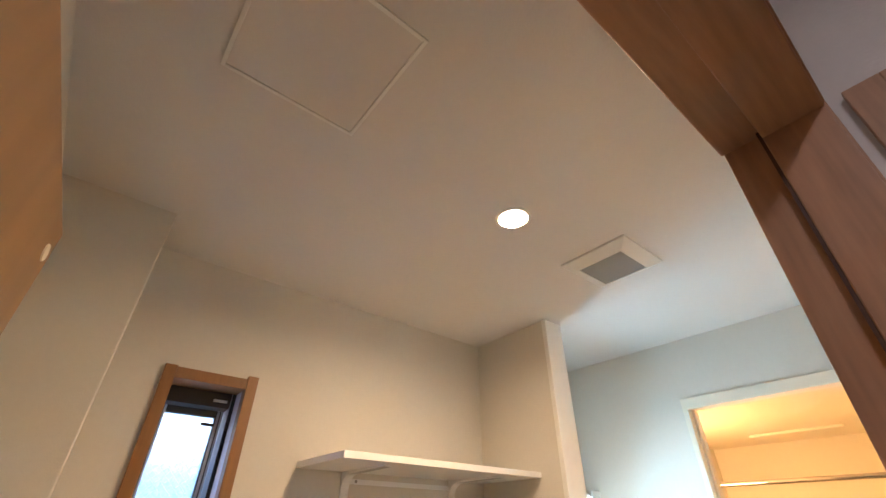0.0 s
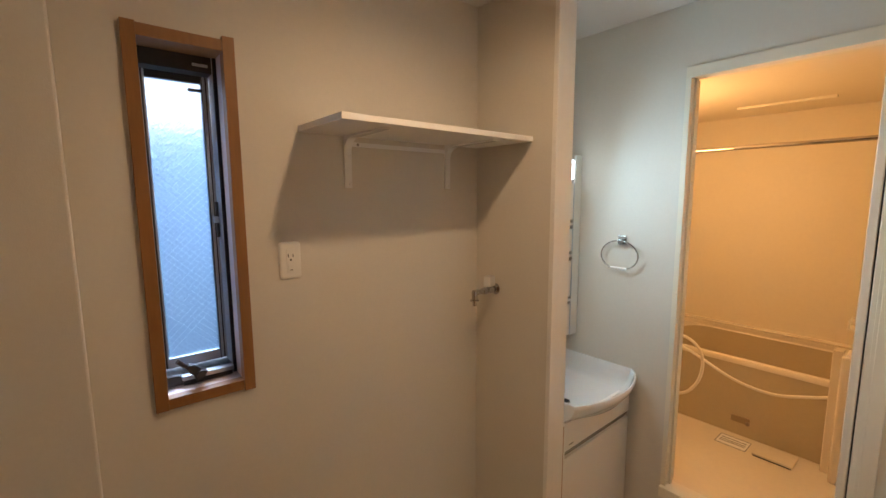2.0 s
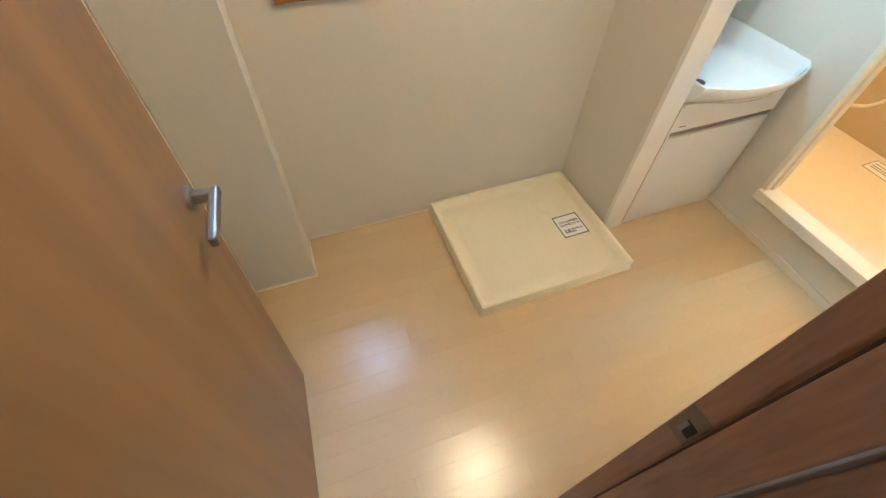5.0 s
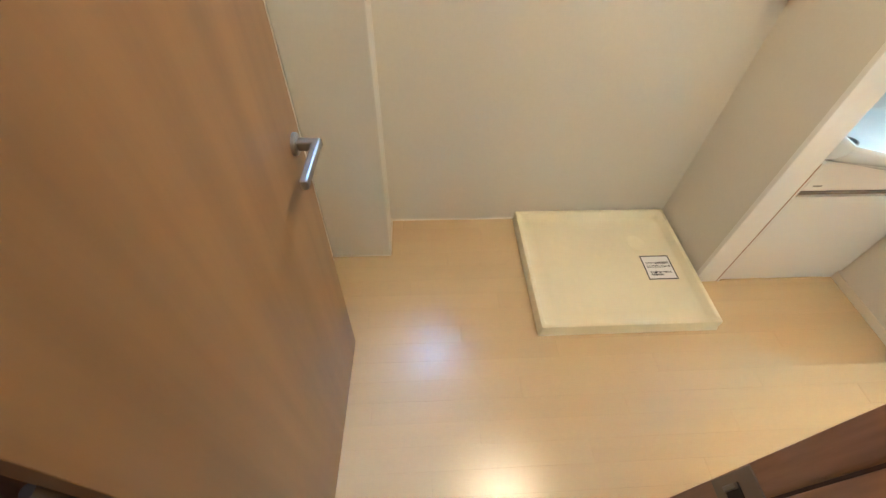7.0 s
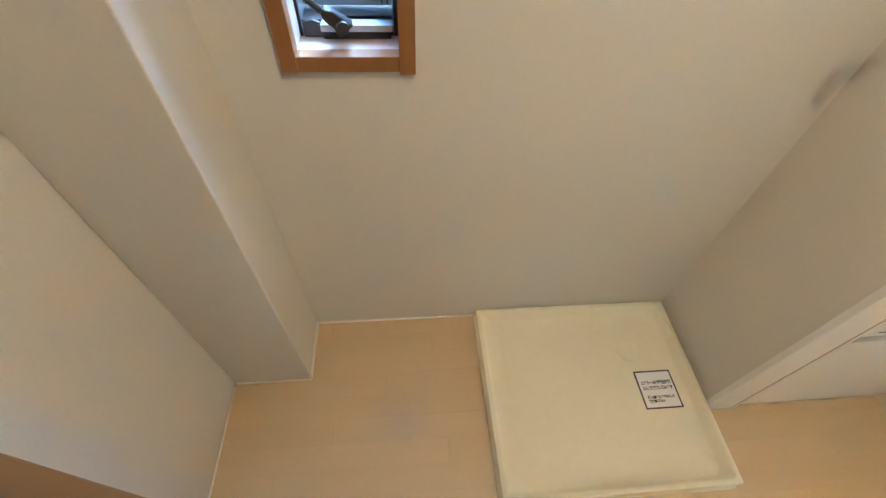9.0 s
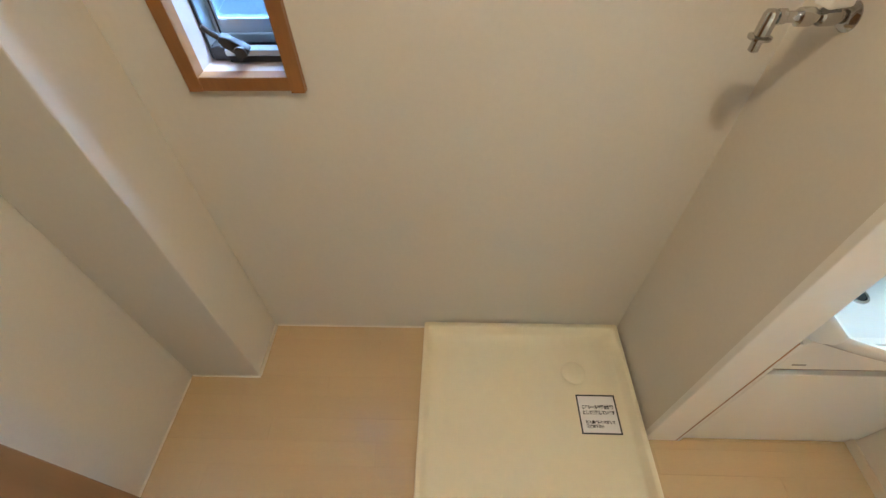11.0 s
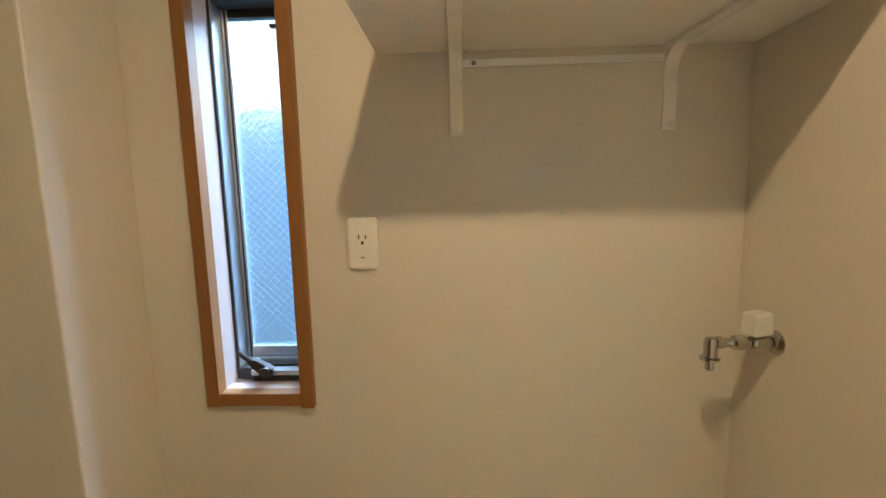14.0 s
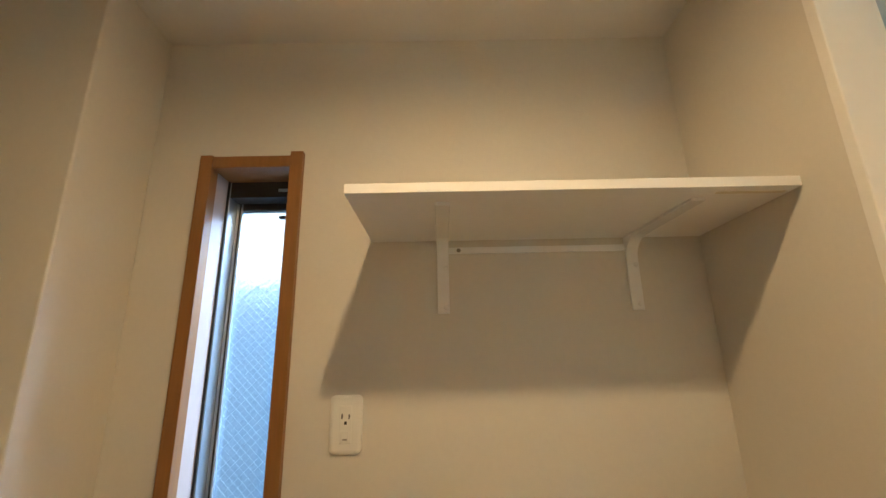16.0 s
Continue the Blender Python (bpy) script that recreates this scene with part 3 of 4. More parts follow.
# ---- shelf with brackets ----
SHX0, SHX1, SHY0, SHZ = 0.598, X1 - 0.001, 1.146, 1.803
shelf = thing("wall_shelf", 1.0, Y1, SHZ, "white melamine wall shelf on two steel brackets", "shelf")
part("board", bm_box(SHX0, SHY0, SHZ, SHX1, Y1, SHZ + 0.0185, 0.001), SHELF_WHITE, shelf)
for bx, skew in ((0.767, 0.0), (1.216, 0.085)):
    curve = [(Y1, 1.628), (Y1 - 0.005, 1.628), (Y1 - 0.006, SHZ - 0.060)]
    for k in range(1, 8):
        a = radians(90 * k / 8)
        curve.append((Y1 - 0.006 - 0.045 * (1 - math.cos(a)), SHZ - 0.055 + 0.045 * math.sin(a)))
    curve += [(Y1 - 0.055, SHZ - 0.009), (1.198, SHZ - 0.005), (1.193, SHZ), (Y1, SHZ)]
    arm = bm_prism(curve, "x", bx - 0.014, bx + 0.014, 0.0012)
    for v in arm.verts:
        v.co.x += skew * (Y1 - v.co.y)
    rail = part("bracket", arm, WHITE_METAL, shelf, "white pressed-steel bracket")
    for sz in (1.642, SHZ - 0.068):
        part("screw", bm_lathe([(0.0058, 0), (0.005, 0.002), (0.002, 0.003)], pose(bx + 0.006, Y1 - 0.0055, sz, 90), 16), WHITE_METAL, rail)
part("brace_bar", bm_box(0.7815, Y1 - 0.007, SHZ - 0.034, 1.2015, Y1 - 0.001, SHZ - 0.018, 0.001), WHITE_METAL, shelf)
part("screw", bm_lathe([(0.005, 0), (0.004, 0.002)], pose(0.805, Y1 - 0.007, SHZ - 0.026, 90), 12), STEEL, shelf)
# Thin tan strip painted in for a support's shadow under the board.
part("underside_shade", bm_box(1.255, 1.168, SHZ - 0.0015, X1 - 0.012, 1.176, SHZ, 0.0004), CREAM_TRIM, shelf)

# ---- socket ----
sock = thing("wall_socket", 0.5515, Y1, 1.396, "white three-pin wall socket with earth flap", "socket")
cover = part("cover_plate", bm_plate(0.5165, 1.336, 0.5865, 1.456, Y1, ((0, 0), (0, 0.003), (0.0015, 0.0055), (0.004, 0.0072), (0.009, 0.008)), 0.011), WHITE_PLASTIC, sock)
part("insert", bm_box(0.5385, Y1 - 0.0095, 1.358, 0.5645, Y1 - 0.007, 1.434, 0.001), WHITE_PLASTIC, cover)
for x0, z0, x1, z1 in ((0.5425, 1.4075, 0.5452, 1.4180), (0.5577, 1.4075, 0.5604, 1.4165), (0.5488, 1.396, 0.5544, 1.4025)):
    part("slot", bm_box(x0, Y1 - 0.0099, z0, x1, Y1 - 0.0092, z1), BLACK, cover)
part("earth_flap", bm_box(0.5425, Y1 - 0.0115, 1.362, 0.5605, Y1 - 0.009, 1.384, 0.001), WHITE_PLASTIC, cover)
part("flap_mark", bm_box(0.5465, Y1 - 0.0121, 1.365, 0.5565, Y1 - 0.0113, 1.368), STEEL, cover)

# ---- washing machine tap ----
TY, TZ = 1.332, 1.200
tap = thing("washing_machine_tap", X1, TY, TZ, "chrome washing machine tap with a cream knob", "tap")
part("flange", bm_lathe([(0.024, 0), (0.024, 0.002), (0.016, 0.011), (0.012, 0.012)], pose(X1, TY, TZ, 0, -90), 32), CHROME, tap)
part("spout_body", bm_lathe([(0.0105, 0.008), (0.0105, 0.018), (0.0135, 0.021), (0.0145, 0.030), (0.0145, 0.046), (0.0120, 0.051), (0.0095, 0.053), (0.0095, 0.058), (0.0145, 0.061), (0.0150, 0.070), (0.0145, 0.082), (0.0105, 0.086), (0.0090, 0.090), (0.0090, 0.110)], pose(X1, TY, TZ, 0, -90), 32), CHROME, tap)
part("knob_stem", bm_lathe([(0.008, 0), (0.008, 0.024)], pose(X1 - 0.036, TY, TZ + 0.006), 20), CHROME, tap)
knob = bm_box(-0.022, -0.018, 0, 0.022, 0.018, 0.045, 0.005, 3)
for v in knob.verts:
    v.co.x *= 1.0 - 1.6 * (v.co.z - 0.0) * 1.2
    v.co.y *= 1.0 - 1.6 * (v.co.z - 0.0) * 1.2
knob.transform(pose(X1 - 0.038, TY, TZ + 0.017, 0, -3, 12))
part("knob", knob, WHITE_PLASTIC, tap, "cream plastic lever knob")
part("elbow", bm_lathe([(0.006, -0.030), (0.0125, -0.028), (0.0125, 0.004), (0.010, 0.010), (0.004, 0.012)], pose(X1 - 0.126, TY, TZ), 28), CHROME, tap)
part("union_nut", bm_lathe([(0.012, 0.104), (0.0135, 0.106), (0.0135, 0.117), (0.010, 0.119)], pose(X1, TY, TZ, 0, -90), 6), CHROME, tap)
part("nipple", bm_lathe([(0.006, -0.056), (0.0085, -0.054), (0.0085, -0.040), (0.0065, -0.036), (0.019, -0.034), (0.019, -0.030), (0.012, -0.027), (0.012, -0.012)], pose(X1 - 0.126, TY, TZ), 24), CHROME, tap)

# ---- washing machine pan ----
AX0, AX1, AY0, AY1, AH = 0.637, 1.375, 0.800, 1.442, 0.056

own = bmesh.new()
rings = [rounded(AX0 + i, AY0 + i, AX1 - i, AY1 - i, r, z, own) for i, r, z in
         ((-0.004, 0.010, 0.0), (-0.003, 0.010, 0.008), (0.0, 0.008, 0.012), (0.0, 0.008, AH - 0.003), (0.002, 0.008, AH), (0.015, 0.010, AH), (0.018, 0.012, AH - 0.003), (0.027, 0.030, 0.022), (0.036, 0.034, 0.014), (0.080, 0.03, 0.012))]
for a, b in zip(rings, rings[1:]):
    for k in range(20):
        own.faces.new((a[k], a[(k + 1) % 20], b[(k + 1) % 20], b[k])).smooth = True
own.faces.new(rings[0][::-1])
own.faces.new(rings[-1])
bmesh.ops.recalc_face_normals(own, faces=own.faces[:])
pan = thing("washing_machine_pan", (AX0 + AX1) / 2, (AY0 + AY1) / 2, 0, "cream plastic washing machine drip pan on the floor", "drip pan")
part("tray", own, PAN_CREAM, pan)
part("drain_cap", bm_lathe([(0.044, 0.0), (0.042, 0.0055), (0.036, 0.0075), (0.012, 0.0085)], pose(1.190, 1.262, 0.008), 40), PAN_CREAM, pan, "cream domed drain cap")
for cx, cy in ((AX0 + 0.026, AY0 + 0.026), (AX1 - 0.026, AY0 + 0.026), (AX0 + 0.026, AY1 - 0.026), (AX1 - 0.018, AY1 - 0.018)):
    part("screw_cap", bm_lathe([(0.006, 0), (0.0055, 0.002), (0.002, 0.003)], pose(cx, cy, 0.018 if cx < 1 or cy < 1 else AH - 0.012), 14), PAN_CREAM, pan)

sticker = thing("notice_sticker", 1.248, 1.113, 0.0125, "white notice sticker with black border on the drip pan", "sticker")
LX0, LX1, LY0, LY1, LZ = 1.181, 1.315, 1.046, 1.180, 0.0125
part("paper", bm_box(LX0, LY0, LZ - 0.0004, LX1, LY1, LZ + 0.0004), PAPER, sticker)
for x0, y0, x1, y1 in ((LX0, LY0, LX1, LY0 + 0.005), (LX0, LY1 - 0.005, LX1, LY1), (LX0, LY0 + 0.005, LX0 + 0.005, LY1 - 0.005), (LX1 - 0.005, LY0 + 0.005, LX1, LY1 - 0.004)):
    part("border", bm_box(x0, y0, LZ + 0.0002, x1, y1, LZ + 0.0008), INK, sticker)


def writing(text, x, y, z, size, parent, mat, rx=0, rz=0, wide=0):
    data = bpy.data.curves.new("writing", "FONT")
    data.body, data.size, data.extrude, data.offset = text, size, 0.0002, size * 0.06
    ob = new("writing", data)
    data.materials.append(mat)
    bpy.context.view_layer.update()
    me = bpy.data.meshes.new_from_object(ob.evaluated_get(bpy.context.evaluated_depsgraph_get()))
    bpy.data.objects.remove(ob)
    own = bmesh.new()
    own.from_mesh(me)
    bpy.data.meshes.remove(me)
    if wide and own.verts:
        span = max(v.co.x for v in own.verts) - min(v.co.x for v in own.verts)
        for v in own.verts:
            v.co.x *= wide / span
    own.transform(pose(x, y, z, rx, 0, rz))
    return part("writing", own, mat, parent)


writing("このシールは衛生対策", LX0 + 0.014, LY0 + 0.086, LZ + 0.0006, 0.014, sticker, INK, wide=0.108)
writing("として実施しています", LX0 + 0.014, LY0 + 0.067, LZ + 0.0006, 0.014, sticker, INK, wide=0.108)
writing("新入居の際にはがして", LX0 + 0.020, LY0 + 0.036, LZ + 0.0006, 0.011, sticker, INK, wide=0.098)
writing("御使用下さい", LX0 + 0.020, LY0 + 0.022, LZ + 0.0006, 0.011, sticker, INK, wide=0.058)

# ---- vanity ----
VX0, VX1, VY = 1.497, XR - 0.002, 1.034
van = thing("vanity_cabinet", (VX0 + VX1) / 2, 1.25, 0, "white laminate washbasin cabinet with a metal finger groove", "cabinet")
part("body", bm_box(VX0, VY + 0.02, 0.0, VX1, Y1, 0.598, 0.001), CABINET, van)
part("plinth", bm_box(VX0, VY + 0.010, 0.0, VX1, VY + 0.019, 0.052), CABINET, van)
part("cabinet_door", bm_box(VX0 + 0.003, VY, 0.055, VX1 - 0.003, VY + 0.018, 0.510, 0.0015), CABINET, van, "white laminate door")
part("finger_groove", bm_box(VX0 + 0.002, VY + 0.006, 0.524, VX1 - 0.002, VY + 0.016, 0.531, 0.001), STEEL, van, "brushed metal finger groove")
# Back in a dark tone so the recess reads as shaded.
part("groove_shade", bm_box(VX0 + 0.002, VY + 0.014, 0.508, VX1 - 0.002, VY + 0.0175, 0.543), AGED, van, "dark back panel with the groove's shade painted in")
part("drawer_front", bm_box(VX0 + 0.003, VY, 0.541, VX1 - 0.003, VY + 0.016, 0.664, 0.0015), CABINET, van)
part("floor_seal", bm_box(VX0, VY + 0.004, 0.0, VX1 - 0.05, VY + 0.010, 0.005), PLANK_JOINT, van)
part("side_filler", bm_box(1.4908, VY + 0.001, 0.0, VX0 + 0.002, VY + 0.03, 0.655), CABINET, van)
# Narrow brown strip gives the gap its shade as colour.
part("side_gap_shade", bm_box(1.4878, VY + 0.002, 0.0, 1.4908, VY + 0.03, 0.655), FRAME_WOOD, van, "brown strip painting the shaded gap beside the partition")
part("maker_mark", bm_box(VX0 + 0.03, VY - 0.0006, 0.560, VX0 + 0.062, VY + 0.0004, 0.566), GRILLE_GREY, van)


def basin_outline(sides, grow, z, bm, steps=28):
    """Straight along the walls, bowed out at the front; drawn in by a share at the sides and at front and back."""
    pts = []
    x0, x1 = VX0 - 0.002, VX1
    for k in range(steps + 1):
        u = k / steps
        bow = math.sin(math.pi * (0.12 + 0.80 * u)) ** 0.75
        pts.append((x0 + (x1 - x0) * u, VY + 0.020 - 0.130 * bow * (1 if u < 0.93 else 1 - (u - 0.93) * 4)))
    pts += [(x1, Y1 - 0.002), (x0, Y1 - 0.002)]
    cx, cy = (x0 + x1) / 2, 1.20
    return [bm.verts.new((cx + (x - cx) * (1 - sides), cy + (y - cy) * (1 - grow), z)) for x, y in pts]


basin = thing("washbasin", (VX0 + VX1) / 2, 1.2, 0.71, "white ceramic washbasin bowed out over its cabinet", "washbasin")
own = bmesh.new()
rings = [basin_outline(w, g, z, own) for w, g, z in ((0, 0.44, 0.650), (0, 0.30, 0.660), (0, 0.12, 0.694), (0, 0.03, 0.720), (0, 0.0, 0.742), (0, 0.0, 0.751), (0.008, 0.008, 0.757), (0.028, 0.028, 0.757), (0.042, 0.042, 0.751),
         (0.065, 0.06, 0.730), (0.10, 0.09, 0.700), (0.15, 0.14, 0.678), (0.24, 0.24, 0.662), (0.5, 0.5, 0.650), (0.8, 0.8, 0.645), (0.93, 0.93, 0.643))]
for a, b in zip(rings, rings[1:]):
    for k in range(len(a)):
        own.faces.new((a[k], a[(k + 1) % len(a)], b[(k + 1) % len(b)], b[k])).smooth = True
own.faces.new(rings[-1])
bmesh.ops.recalc_face_normals(own, faces=own.faces[:])
part("bowl", own, CERAMIC, basin)
part("drain", bm_lathe([(0.025, 0.640), (0.025, 0.650), (0.020, 0.652), (0.017, 0.648)], pose(1.695, 1.172, 0), 32), CHROME, basin, "chrome drain ring")
part("drain_hole", bm_lathe([(0.018, 0.642), (0.017, 0.6515)], pose(1.695, 1.172, 0), 24), BLACK, basin)
part("overflow", bm_lathe([(0.010, 0), (0.009, 0.004)], pose(1.80, 1.385, 0.715, 60), 20), BLACK, basin)

faucet = thing("basin_tap", 1.72, 1.395, 0.757, "chrome single-lever basin tap", "tap")
part("tap_body", bm_lathe([(0.026, 0.755), (0.026, 0.762), (0.021, 0.768), (0.020, 0.83), (0.017, 0.835)], pose(1.72, 1.395, 0), 28), CHROME, faucet)
part("tap_spout", bm_tube([(1.72, 1.39, 0.80), (1.72, 1.34, 0.822), (1.72, 1.29, 0.826), (1.72, 1.272, 0.812)], 0.011, 16), CHROME, faucet)
part("tap_lever", bm_box(1.706, 1.33, 0.838, 1.734, 1.41, 0.850, 0.004), CHROME, faucet)

mirror = thing("mirror_cabinet", 1.74, 1.40, 0.86, "white mirror cabinet over the washbasin with side shelves", "mirror cabinet")
part("back_panel", bm_box(VX0, Y1 - 0.012, 0.86, 2.00, Y1, 1.80), WHITE_PLASTIC, mirror)
part("mirror", bm_box(1.505, 1.340, 0.88, 1.86, 1.346, 1.64, 0.001), MIRROR, mirror, "mirror glass")
part("cabinet_side", bm_box(1.500, 1.346, 0.87, 1.865, Y1 - 0.012, 1.645, 0.001), WHITE_PLASTIC, mirror)
for z in (0.862, 1.045, 1.28, 1.445, 1.645):
    part("side_shelf", bm_box(1.866, 1.345, z, 1.985, Y1 - 0.012, z + 0.012, 0.001), WHITE_PLASTIC, mirror)
for z, z1 in ((0.865, 1.03), (1.07, 1.26), (1.31, 1.425), (1.475, 1.66)):
    part("cubby_front", bm_box(1.87, 1.346, z, 1.976, 1.350, z1), WHITE_PLASTIC, mirror)
    part("guard_edge", bm_box(1.9765, 1.3425, z, 1.9795, 1.351, z1), GREY_ALU, mirror, "grey glass guard edge")
# Added strip: covers a dark recess so the wall end reads bright.
part("bright_recess_cover", bm_box(1.980, 1.343, 0.86, VX1, 1.352, 1.80), WHITE_PLASTIC, mirror, "white strip added to brighten the recess by the wall")
part("lamp_housing", bm_box(1.51, 1.36, 1.66, 1.985, Y1 - 0.012, 1.79, 0.006), WHITE_PLASTIC, mirror)
part("lamp_cover", bm_box(1.515, 1.325, 1.675, 1.950, 1.362, 1.775, 0.010, 3), VANITY_GLOW, mirror, "glowing cool-white lamp cover")

ring = thing("towel_ring", XR, 1.106, 1.383, "chrome towel ring on a square plate", "towel ring")
part("wall_plate", bm_box(XR - 0.010, 1.084, 1.361, XR, 1.128, 1.405, 0.003), CHROME, ring)
part("ring_mount", bm_box(XR - 0.034, 1.094, 1.366, XR - 0.010, 1.118, 1.388, 0.004), CHROME, ring)
pts = []
for k in range(48):
    a = 2 * math.pi * k / 48
    z = 1.310 + 0.071 * math.cos(a)
    pts.append((XR - 0.028, 1.108 + 0.092 * math.sin(a), max(z, 1.247)))
part("ring_bar", bm_tube(pts, 0.0035, 10, closed=True), CHROME, ring)

part("ring_grip", bm_tube([(XR - 0.028, 1.108 - 0.040, 1.247), (XR - 0.028, 1.108 + 0.040, 1.247)], 0.0062, 14), WHITE_METAL, ring, "white grip bar")

# ---- switch by the door ----
switch = thing("light_switch", 0.69, Y0, 1.2, "white double light switch plate", "switch")
sp = part("switch_plate", bm_box(0.655, Y0, 1.14, 0.725, Y0 + 0.008, 1.26, 0.003), WHITE_PLASTIC, switch)
part("rocker", bm_box(0.667, Y0 + 0.008, 1.155, 0.713, Y0 + 0.012, 1.245, 0.002), WHITE_PLASTIC, sp)

# ---- bathroom ----
QX0, QX1, QY0, QY1, QZ, QC = XR + 0.05, 3.70, 0.02, 1.42, 0.12, 2.14
solid("bath_floor", bm_box(QX0 - 0.0, QY0, QZ - 0.1, QX1, QY1, QZ), BATH_FLOOR, "beige moulded bathroom floor", "floor", "structure")
solid("bath_ceiling", bm_box(QX0, QY0, QC, QX1, QY1, QC + 0.05), BATH_PANEL, "cream bathroom ceiling panel", "ceiling", "structure")
solid("wall_bath_east", bm_box(QX1, QY0 - 0.05, 0, QX1 + 0.05, QY1 + 0.05, QC + 0.05), BATH_PANEL, "cream bathroom wall panel behind the tub", "wall", "structure")
solid("wall_bath_north", bm_box(QX0, QY1, 0, QX1, QY1 + 0.05, QC + 0.05), BATH_PANEL, "cream bathroom wall panel", "wall", "structure")
solid("wall_bath_south", bm_box(QX0, QY0 - 0.05, 0, QX1, QY0, QC + 0.05), BATH_PANEL, "cream bathroom wall panel", "wall", "structure")

bd = thing("bathroom_door_frame", XR, 0.52, BZ0, "cream plastic bathroom door frame with a raised sill", "door frame", kind="structure")
part("upright", bm_box(XR - 0.012, BY1 + 0.020, BZ0, XR + 0.085, BY1 + 0.042, BZ1, 0.0015), FRAME_WHITE, bd)
part("upright", bm_box(XR - 0.008, BY0 - 0.040, BZ0 - 0.0, XR + 0.055, BY0, BZ1 + 0.044, 0.002), FRAME_WHITE, bd)
part("head", bm_box(XR - 0.012, BY0, BZ1, XR + 0.055, BY1 + 0.042, BZ1 + 0.044, 0.002), FRAME_WHITE, bd)
part("sill", bm_box(XR - 0.030, BY0 - 0.044, BZ0 - 0.052, XR + 0.060, BY1 + 0.042, BZ0 - 0.0005, 0.004), FRAME_WHITE, bd)
for y0, y1 in ((BY1 + 0.010, BY1 + 0.020), (BY0, BY0 + 0.012)):
    part("inner_rail", bm_box(XR + 0.02, y0, BZ0, XR + 0.040, y1, BZ1, 0.001), FRAME_WHITE, bd)

fold = thing("folding_bath_door", XR + 0.05, BY0 + 0.03, BZ0, "cream folding bathroom door, folded open", "door")
for y0 in (BY0 + 0.004, BY0 + 0.034):
    pnl = part("door_panel", bm_box(XR + 0.035, y0, BZ0 + 0.012, XR + 0.36, y0 + 0.022, BZ1 - 0.01, 0.003), FRAME_WHITE, fold)
    part("panel_stile", bm_box(XR + 0.028, y0 - 0.001, BZ0 + 0.010, XR + 0.062, y0 + 0.024, BZ1 - 0.008, 0.003), FRAME_WHITE, pnl)
# Black strip and block paint the shaded gap, wider near the sill.
part("gap_shade", bm_box(XR + 0.036, BY0 + 0.0275, BZ0 + 0.012, XR + 0.044, BY0 + 0.0325, BZ1 - 0.02), BLACK, fold, "black strip painted in as the gap between folded panels")
part("sill_gap_shade", bm_box(XR + 0.012, BY0 + 0.014, BZ0 + 0.002, XR + 0.027, BY0 + 0.032, BZ0 + 0.13, 0.002), BLACK, fold, "black block painting the wider dark gap above the sill")

TX, TZ0 = 3.03, 0.60
tub = thing("bathtub", 3.36, 0.9, QZ, "beige resin bathtub with a pale moulded rim", "bathtub")
part("front_panel", bm_box(TX + 0.008, QY0, QZ, TX + 0.03, QY1, TZ0 - 0.03, 0.003), TUB, tub)
RIM = ((0.0, 0.0, 0.0, 0.02, TZ0 - 0.03), (0.0, 0.0, 0.0, 0.02, TZ0 - 0.008), (0.006, 0.004, 0.0, 0.02, TZ0), (0.040, 0.07, 0.05, 0.11, TZ0), (0.046, 0.08, 0.055, 0.13, TZ0 - 0.010))
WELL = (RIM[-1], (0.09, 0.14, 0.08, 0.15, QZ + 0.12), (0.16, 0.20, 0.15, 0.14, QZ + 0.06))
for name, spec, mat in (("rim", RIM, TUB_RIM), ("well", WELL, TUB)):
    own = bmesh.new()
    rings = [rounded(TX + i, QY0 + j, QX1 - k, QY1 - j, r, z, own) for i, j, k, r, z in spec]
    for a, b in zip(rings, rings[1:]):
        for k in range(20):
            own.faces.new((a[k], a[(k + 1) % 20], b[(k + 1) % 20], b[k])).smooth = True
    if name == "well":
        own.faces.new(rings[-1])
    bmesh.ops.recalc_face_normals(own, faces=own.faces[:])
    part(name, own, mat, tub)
part("back_splash", bm_box(QX1 - 0.05, QY0, TZ0 - 0.02, QX1 - 0.001, QY1, TZ0 + 0.03, 0.004), TUB_RIM, tub)
part("back_ledge", bm_box(QX1 - 0.055, QY0, TZ0 + 0.03, QX1 - 0.001, QY1, TZ0 + 0.045, 0.005), TUB_RIM, tub)
inlet = part("inlet_plate", bm_box(TX + 0.001, 0.765, 0.202, TX + 0.010, 0.865, 0.244, 0.004), TUB_DARK, tub, "brownish water inlet plate")
part("inlet_knob", bm_lathe([(0.013, 0), (0.012, 0.008), (0.006, 0.010)], pose(TX + 0.002, 0.775, 0.212, 0, -90), 20), AGED, inlet)

box = thing("wash_counter", 2.93, 0.22, QZ, "cream moulded wash counter pillar beside the tub", "counter")
part("pillar", bm_box(2.87, QY0, QZ, TX, 0.385, 0.80, 0.012, 3), TUB_RIM, box)
part("side_fin", bm_box(2.96, 0.385, QZ, TX, 0.428, 0.80, 0.006), TUB_RIM, box)
part("top_tray", bm_box(2.88, QY0 + 0.02, 0.80, TX - 0.03, 0.37, 0.806, 0.002), FRAME_WHITE, box)
caddy = thing("wall_caddy", 3.0, QY0, 0.93, "white wire-edged bathroom wall shelf over the counter", "shelf")
part("tray", bm_box(2.94, QY0, 0.915, 3.05, 0.385, 0.925, 0.003), FRAME_WHITE, caddy)
part("rail", bm_tube([(2.945, QY0, 0.965), (2.945, 0.378, 0.965), (3.045, 0.378, 0.965), (3.045, QY0, 0.965)], 0.005, 8), FRAME_WHITE, caddy)
for x in (2.945, 3.045):
    part("rail_post", bm_tube([(x, 0.378, 0.92), (x, 0.378, 0.968)], 0.005, 8), FRAME_WHITE, caddy)

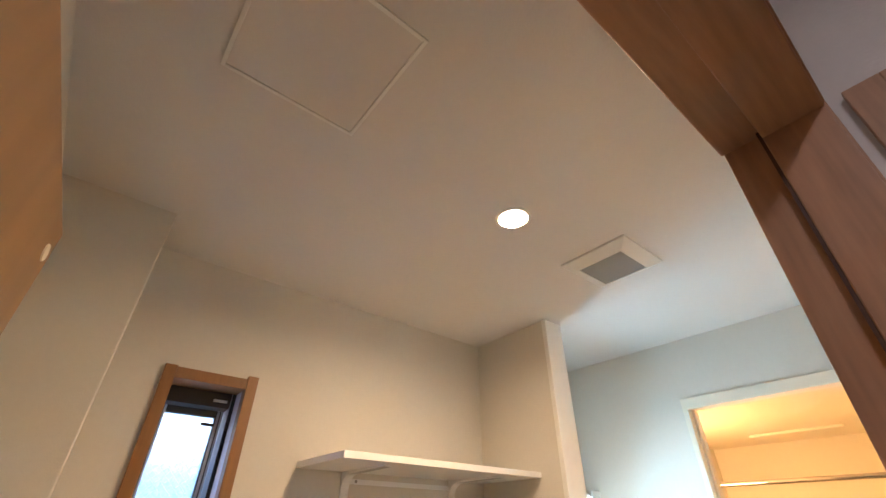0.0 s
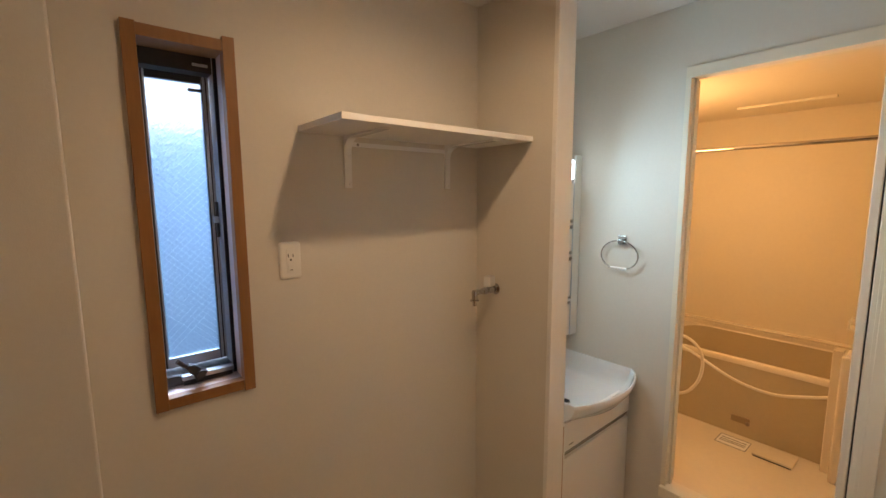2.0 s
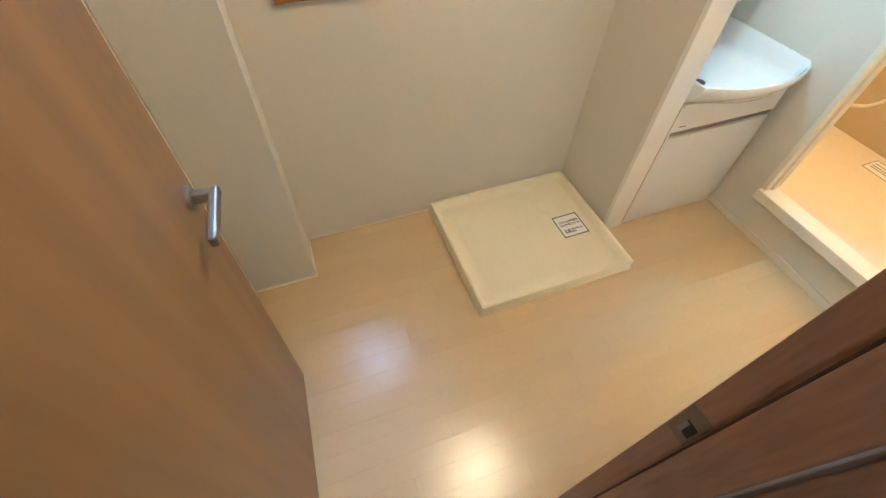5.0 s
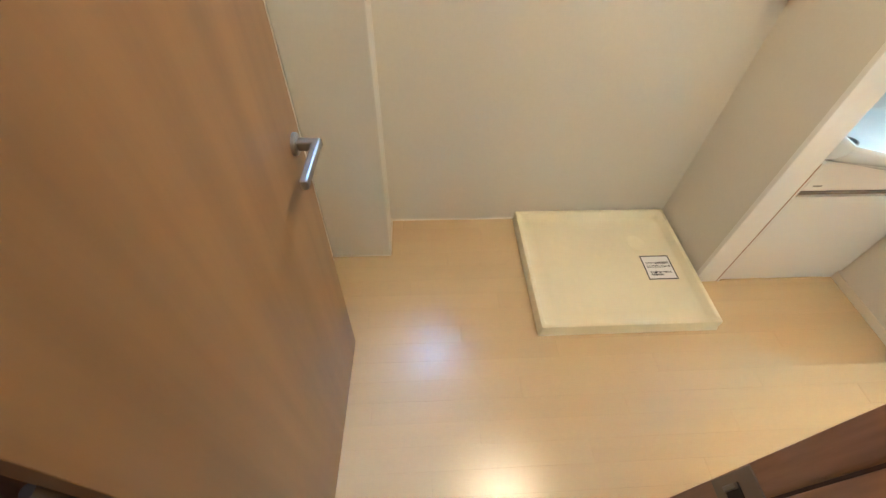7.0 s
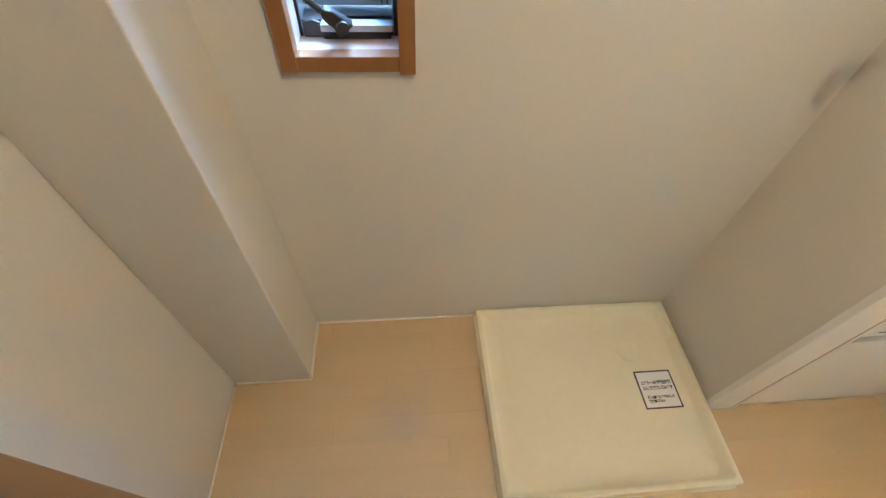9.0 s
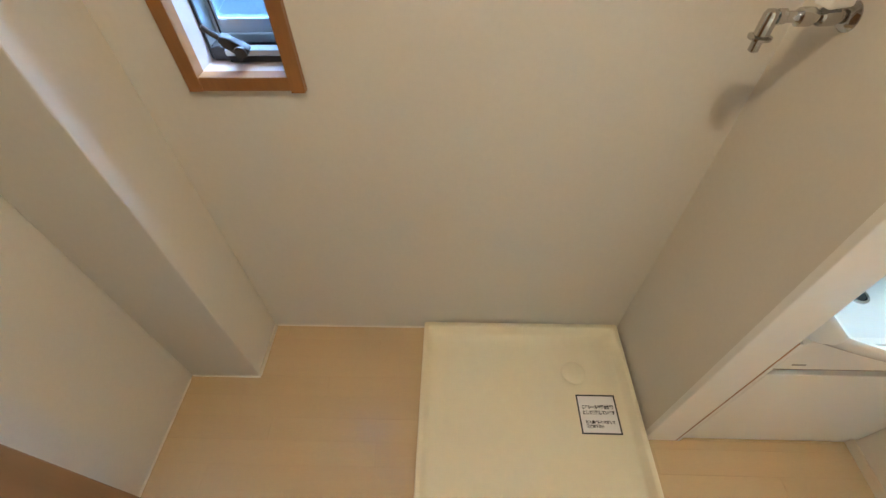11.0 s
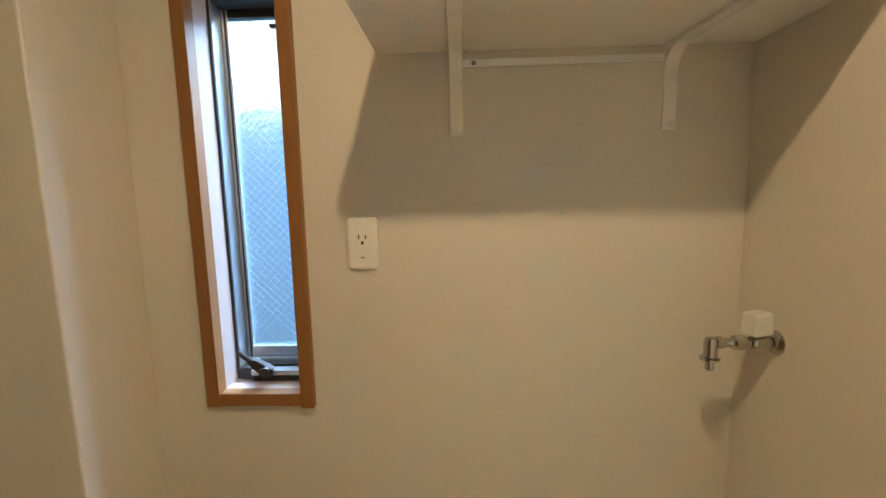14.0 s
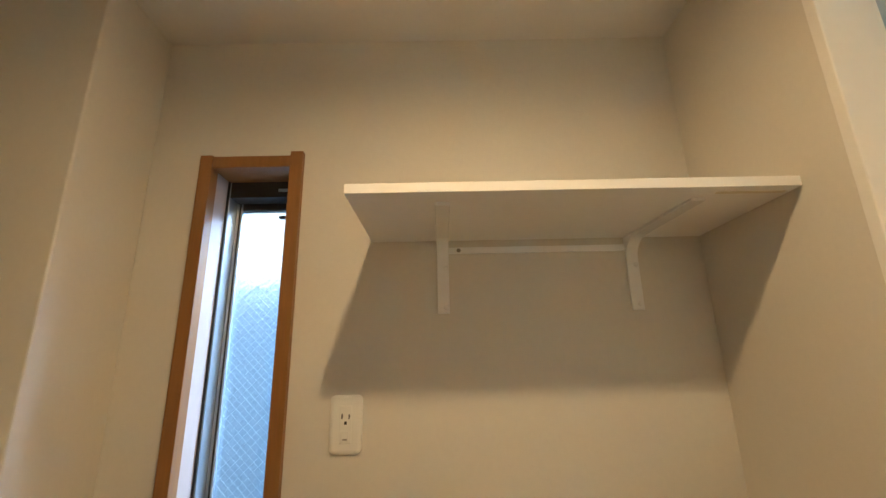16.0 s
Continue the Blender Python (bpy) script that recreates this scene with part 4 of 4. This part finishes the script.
rod = thing("clothes_rail", 3.0, 0.7, 1.866, "polished steel clothes rail across the bathroom", "rail")
part("bar", bm_tube([(3.0, QY0, 1.866), (3.0, QY1, 1.866)], 0.0125, 20), CHROME, rod)
for y, r in ((QY0, -90), (QY1, 90)):
    part("rail_socket", bm_lathe([(0.024, 0), (0.022, 0.012), (0.014, 0.02)], pose(3.0, y, 1.866, r), 24), CHROME, rod)
# Raised bar drawing the pale strip on the bathroom ceiling.
strip = thing("ceiling_strip", 3.28, 0.8, QC, "slim pale raised strip on the bathroom ceiling", "batten")
part("batten", bm_box(3.262, 0.56, QC - 0.014, 3.298, 1.03, QC, 0.003), FRAME_WHITE, strip)
blamp = thing("bathroom_lamp", 2.55, QY1, 1.72, "warm lit bathroom wall lamp", "light")
part("lamp_base", bm_lathe([(0.07, 0), (0.07, 0.012), (0.05, 0.02)], pose(2.55, QY1, 1.72, 90), 32), WHITE_PLASTIC, blamp)

hose = thing("shower_hose", 2.7, 1.2, 0.6, "white ribbed shower hose hanging in a loop over the tub", "hose")


def sag(points, steps=10):
    """A smooth line through points (Catmull-Rom)."""
    p = [Vector(q) for q in points]
    p = [p[0] * 2 - p[1]] + p + [p[-1] * 2 - p[-2]]
    out = []
    for i in range(1, len(p) - 2):
        for k in range(steps):
            u = k / steps
            out.append(0.5 * ((2 * p[i]) + (p[i + 1] - p[i - 1]) * u + (2 * p[i - 1] - 5 * p[i] + 4 * p[i + 1] - p[i + 2]) * u * u + (3 * p[i] - p[i - 1] - 3 * p[i + 1] + p[i + 2]) * u ** 3))
    return out + [p[-2]]


part("hose_loop", bm_tube(sag([(2.75, 1.30, 0.70), (2.75, 1.12, 0.755), (2.75, 1.025, 0.742), (2.75, 0.965, 0.68), (2.75, 0.952, 0.58), (2.75, 0.985, 0.47), (2.75, 1.07, 0.39), (2.75, 1.30, 0.33)]), 0.009, 10), FRAME_WHITE, hose)
part("hose_run", bm_tube(sag([(2.98, 1.30, 0.66), (2.95, 1.08, 0.60), (2.95, 0.85, 0.50), (2.96, 0.66, 0.47), (2.98, 0.50, 0.505), (3.0, 0.40, 0.535)]), 0.009, 10), FRAME_WHITE, hose)

cov = thing("drain_cover", 2.93, 0.615, QZ, "beige square bathroom drain cover", "drain cover")
part("cover", bm_box(2.85, 0.52, QZ + 0.008, 3.0, 0.705, QZ + 0.020, 0.004), BATH_FLOOR, cov)
# Black slab under the cover draws its shadow edge.
part("cover_shade", bm_box(2.856, 0.526, QZ, 2.994, 0.699, QZ + 0.009), BLACK, cov, "black slab painting the shadow under the drain cover")
bsticker = thing("bath_notice_sticker", 2.91, 0.81, QZ, "white notice sticker with dark border on the bathroom floor", "sticker")
part("paper", bm_box(2.86, 0.735, QZ, 2.985, 0.895, QZ + 0.001), PAPER, bsticker)
for x0, y0, x1, y1 in ((2.86, 0.735, 2.865, 0.895), (2.98, 0.735, 2.985, 0.895), (2.865, 0.735, 2.98, 0.740), (2.865, 0.890, 2.98, 0.895)):
    part("border", bm_box(x0, y0, QZ + 0.0006, x1, y1, QZ + 0.0018), GRILLE_GREY, bsticker)
for x in (2.90, 2.92, 2.945):
    part("text_bar", bm_box(x, 0.75, QZ + 0.0006, x + 0.008, 0.88, QZ + 0.0016), GRILLE_GREY, bsticker)

# ---- floor planks ----
PW, PL = 0.0757, 0.909
plank_mesh = {}
tilt = random.Random(4)


def plank(x0, x1, y0, y1):
    size = (round(x1 - x0, 3), round(y1 - y0, 3))
    if size not in plank_mesh:
        bmp = bm_box(0, 0, -0.0125, size[0] - 0.0004, size[1] - 0.0004, 0.0, 0.0004, 1)
        me = bpy.data.meshes.new("plank")
        bmp.to_mesh(me)
        bmp.free()
        me.materials.append(PLANK)
        plank_mesh[size] = me
    ob = new("plank", plank_mesh[size])
    ob.location = (x0, y0, 0)
    ob.rotation_euler = (radians(tilt.uniform(-0.22, 0.22)), radians(tilt.uniform(-0.03, 0.03)), 0)
    ob.parent = floor_ob


row, y = 0, 0.782 - PW * 28
while y < Y1:
    y2 = min(y + PW, Y1)
    x = X0 - (row * 0.37) % PL
    lo, hi = (X0, XR) if y > -0.02 else (-0.24, 0.62)
    while x < hi:
        a, b = max(x, lo), min(x + PL, hi)
        if b - a > 0.01:
            plank(a, b, y, y2)
        x += PL
    row, y = row + 1, y + PW
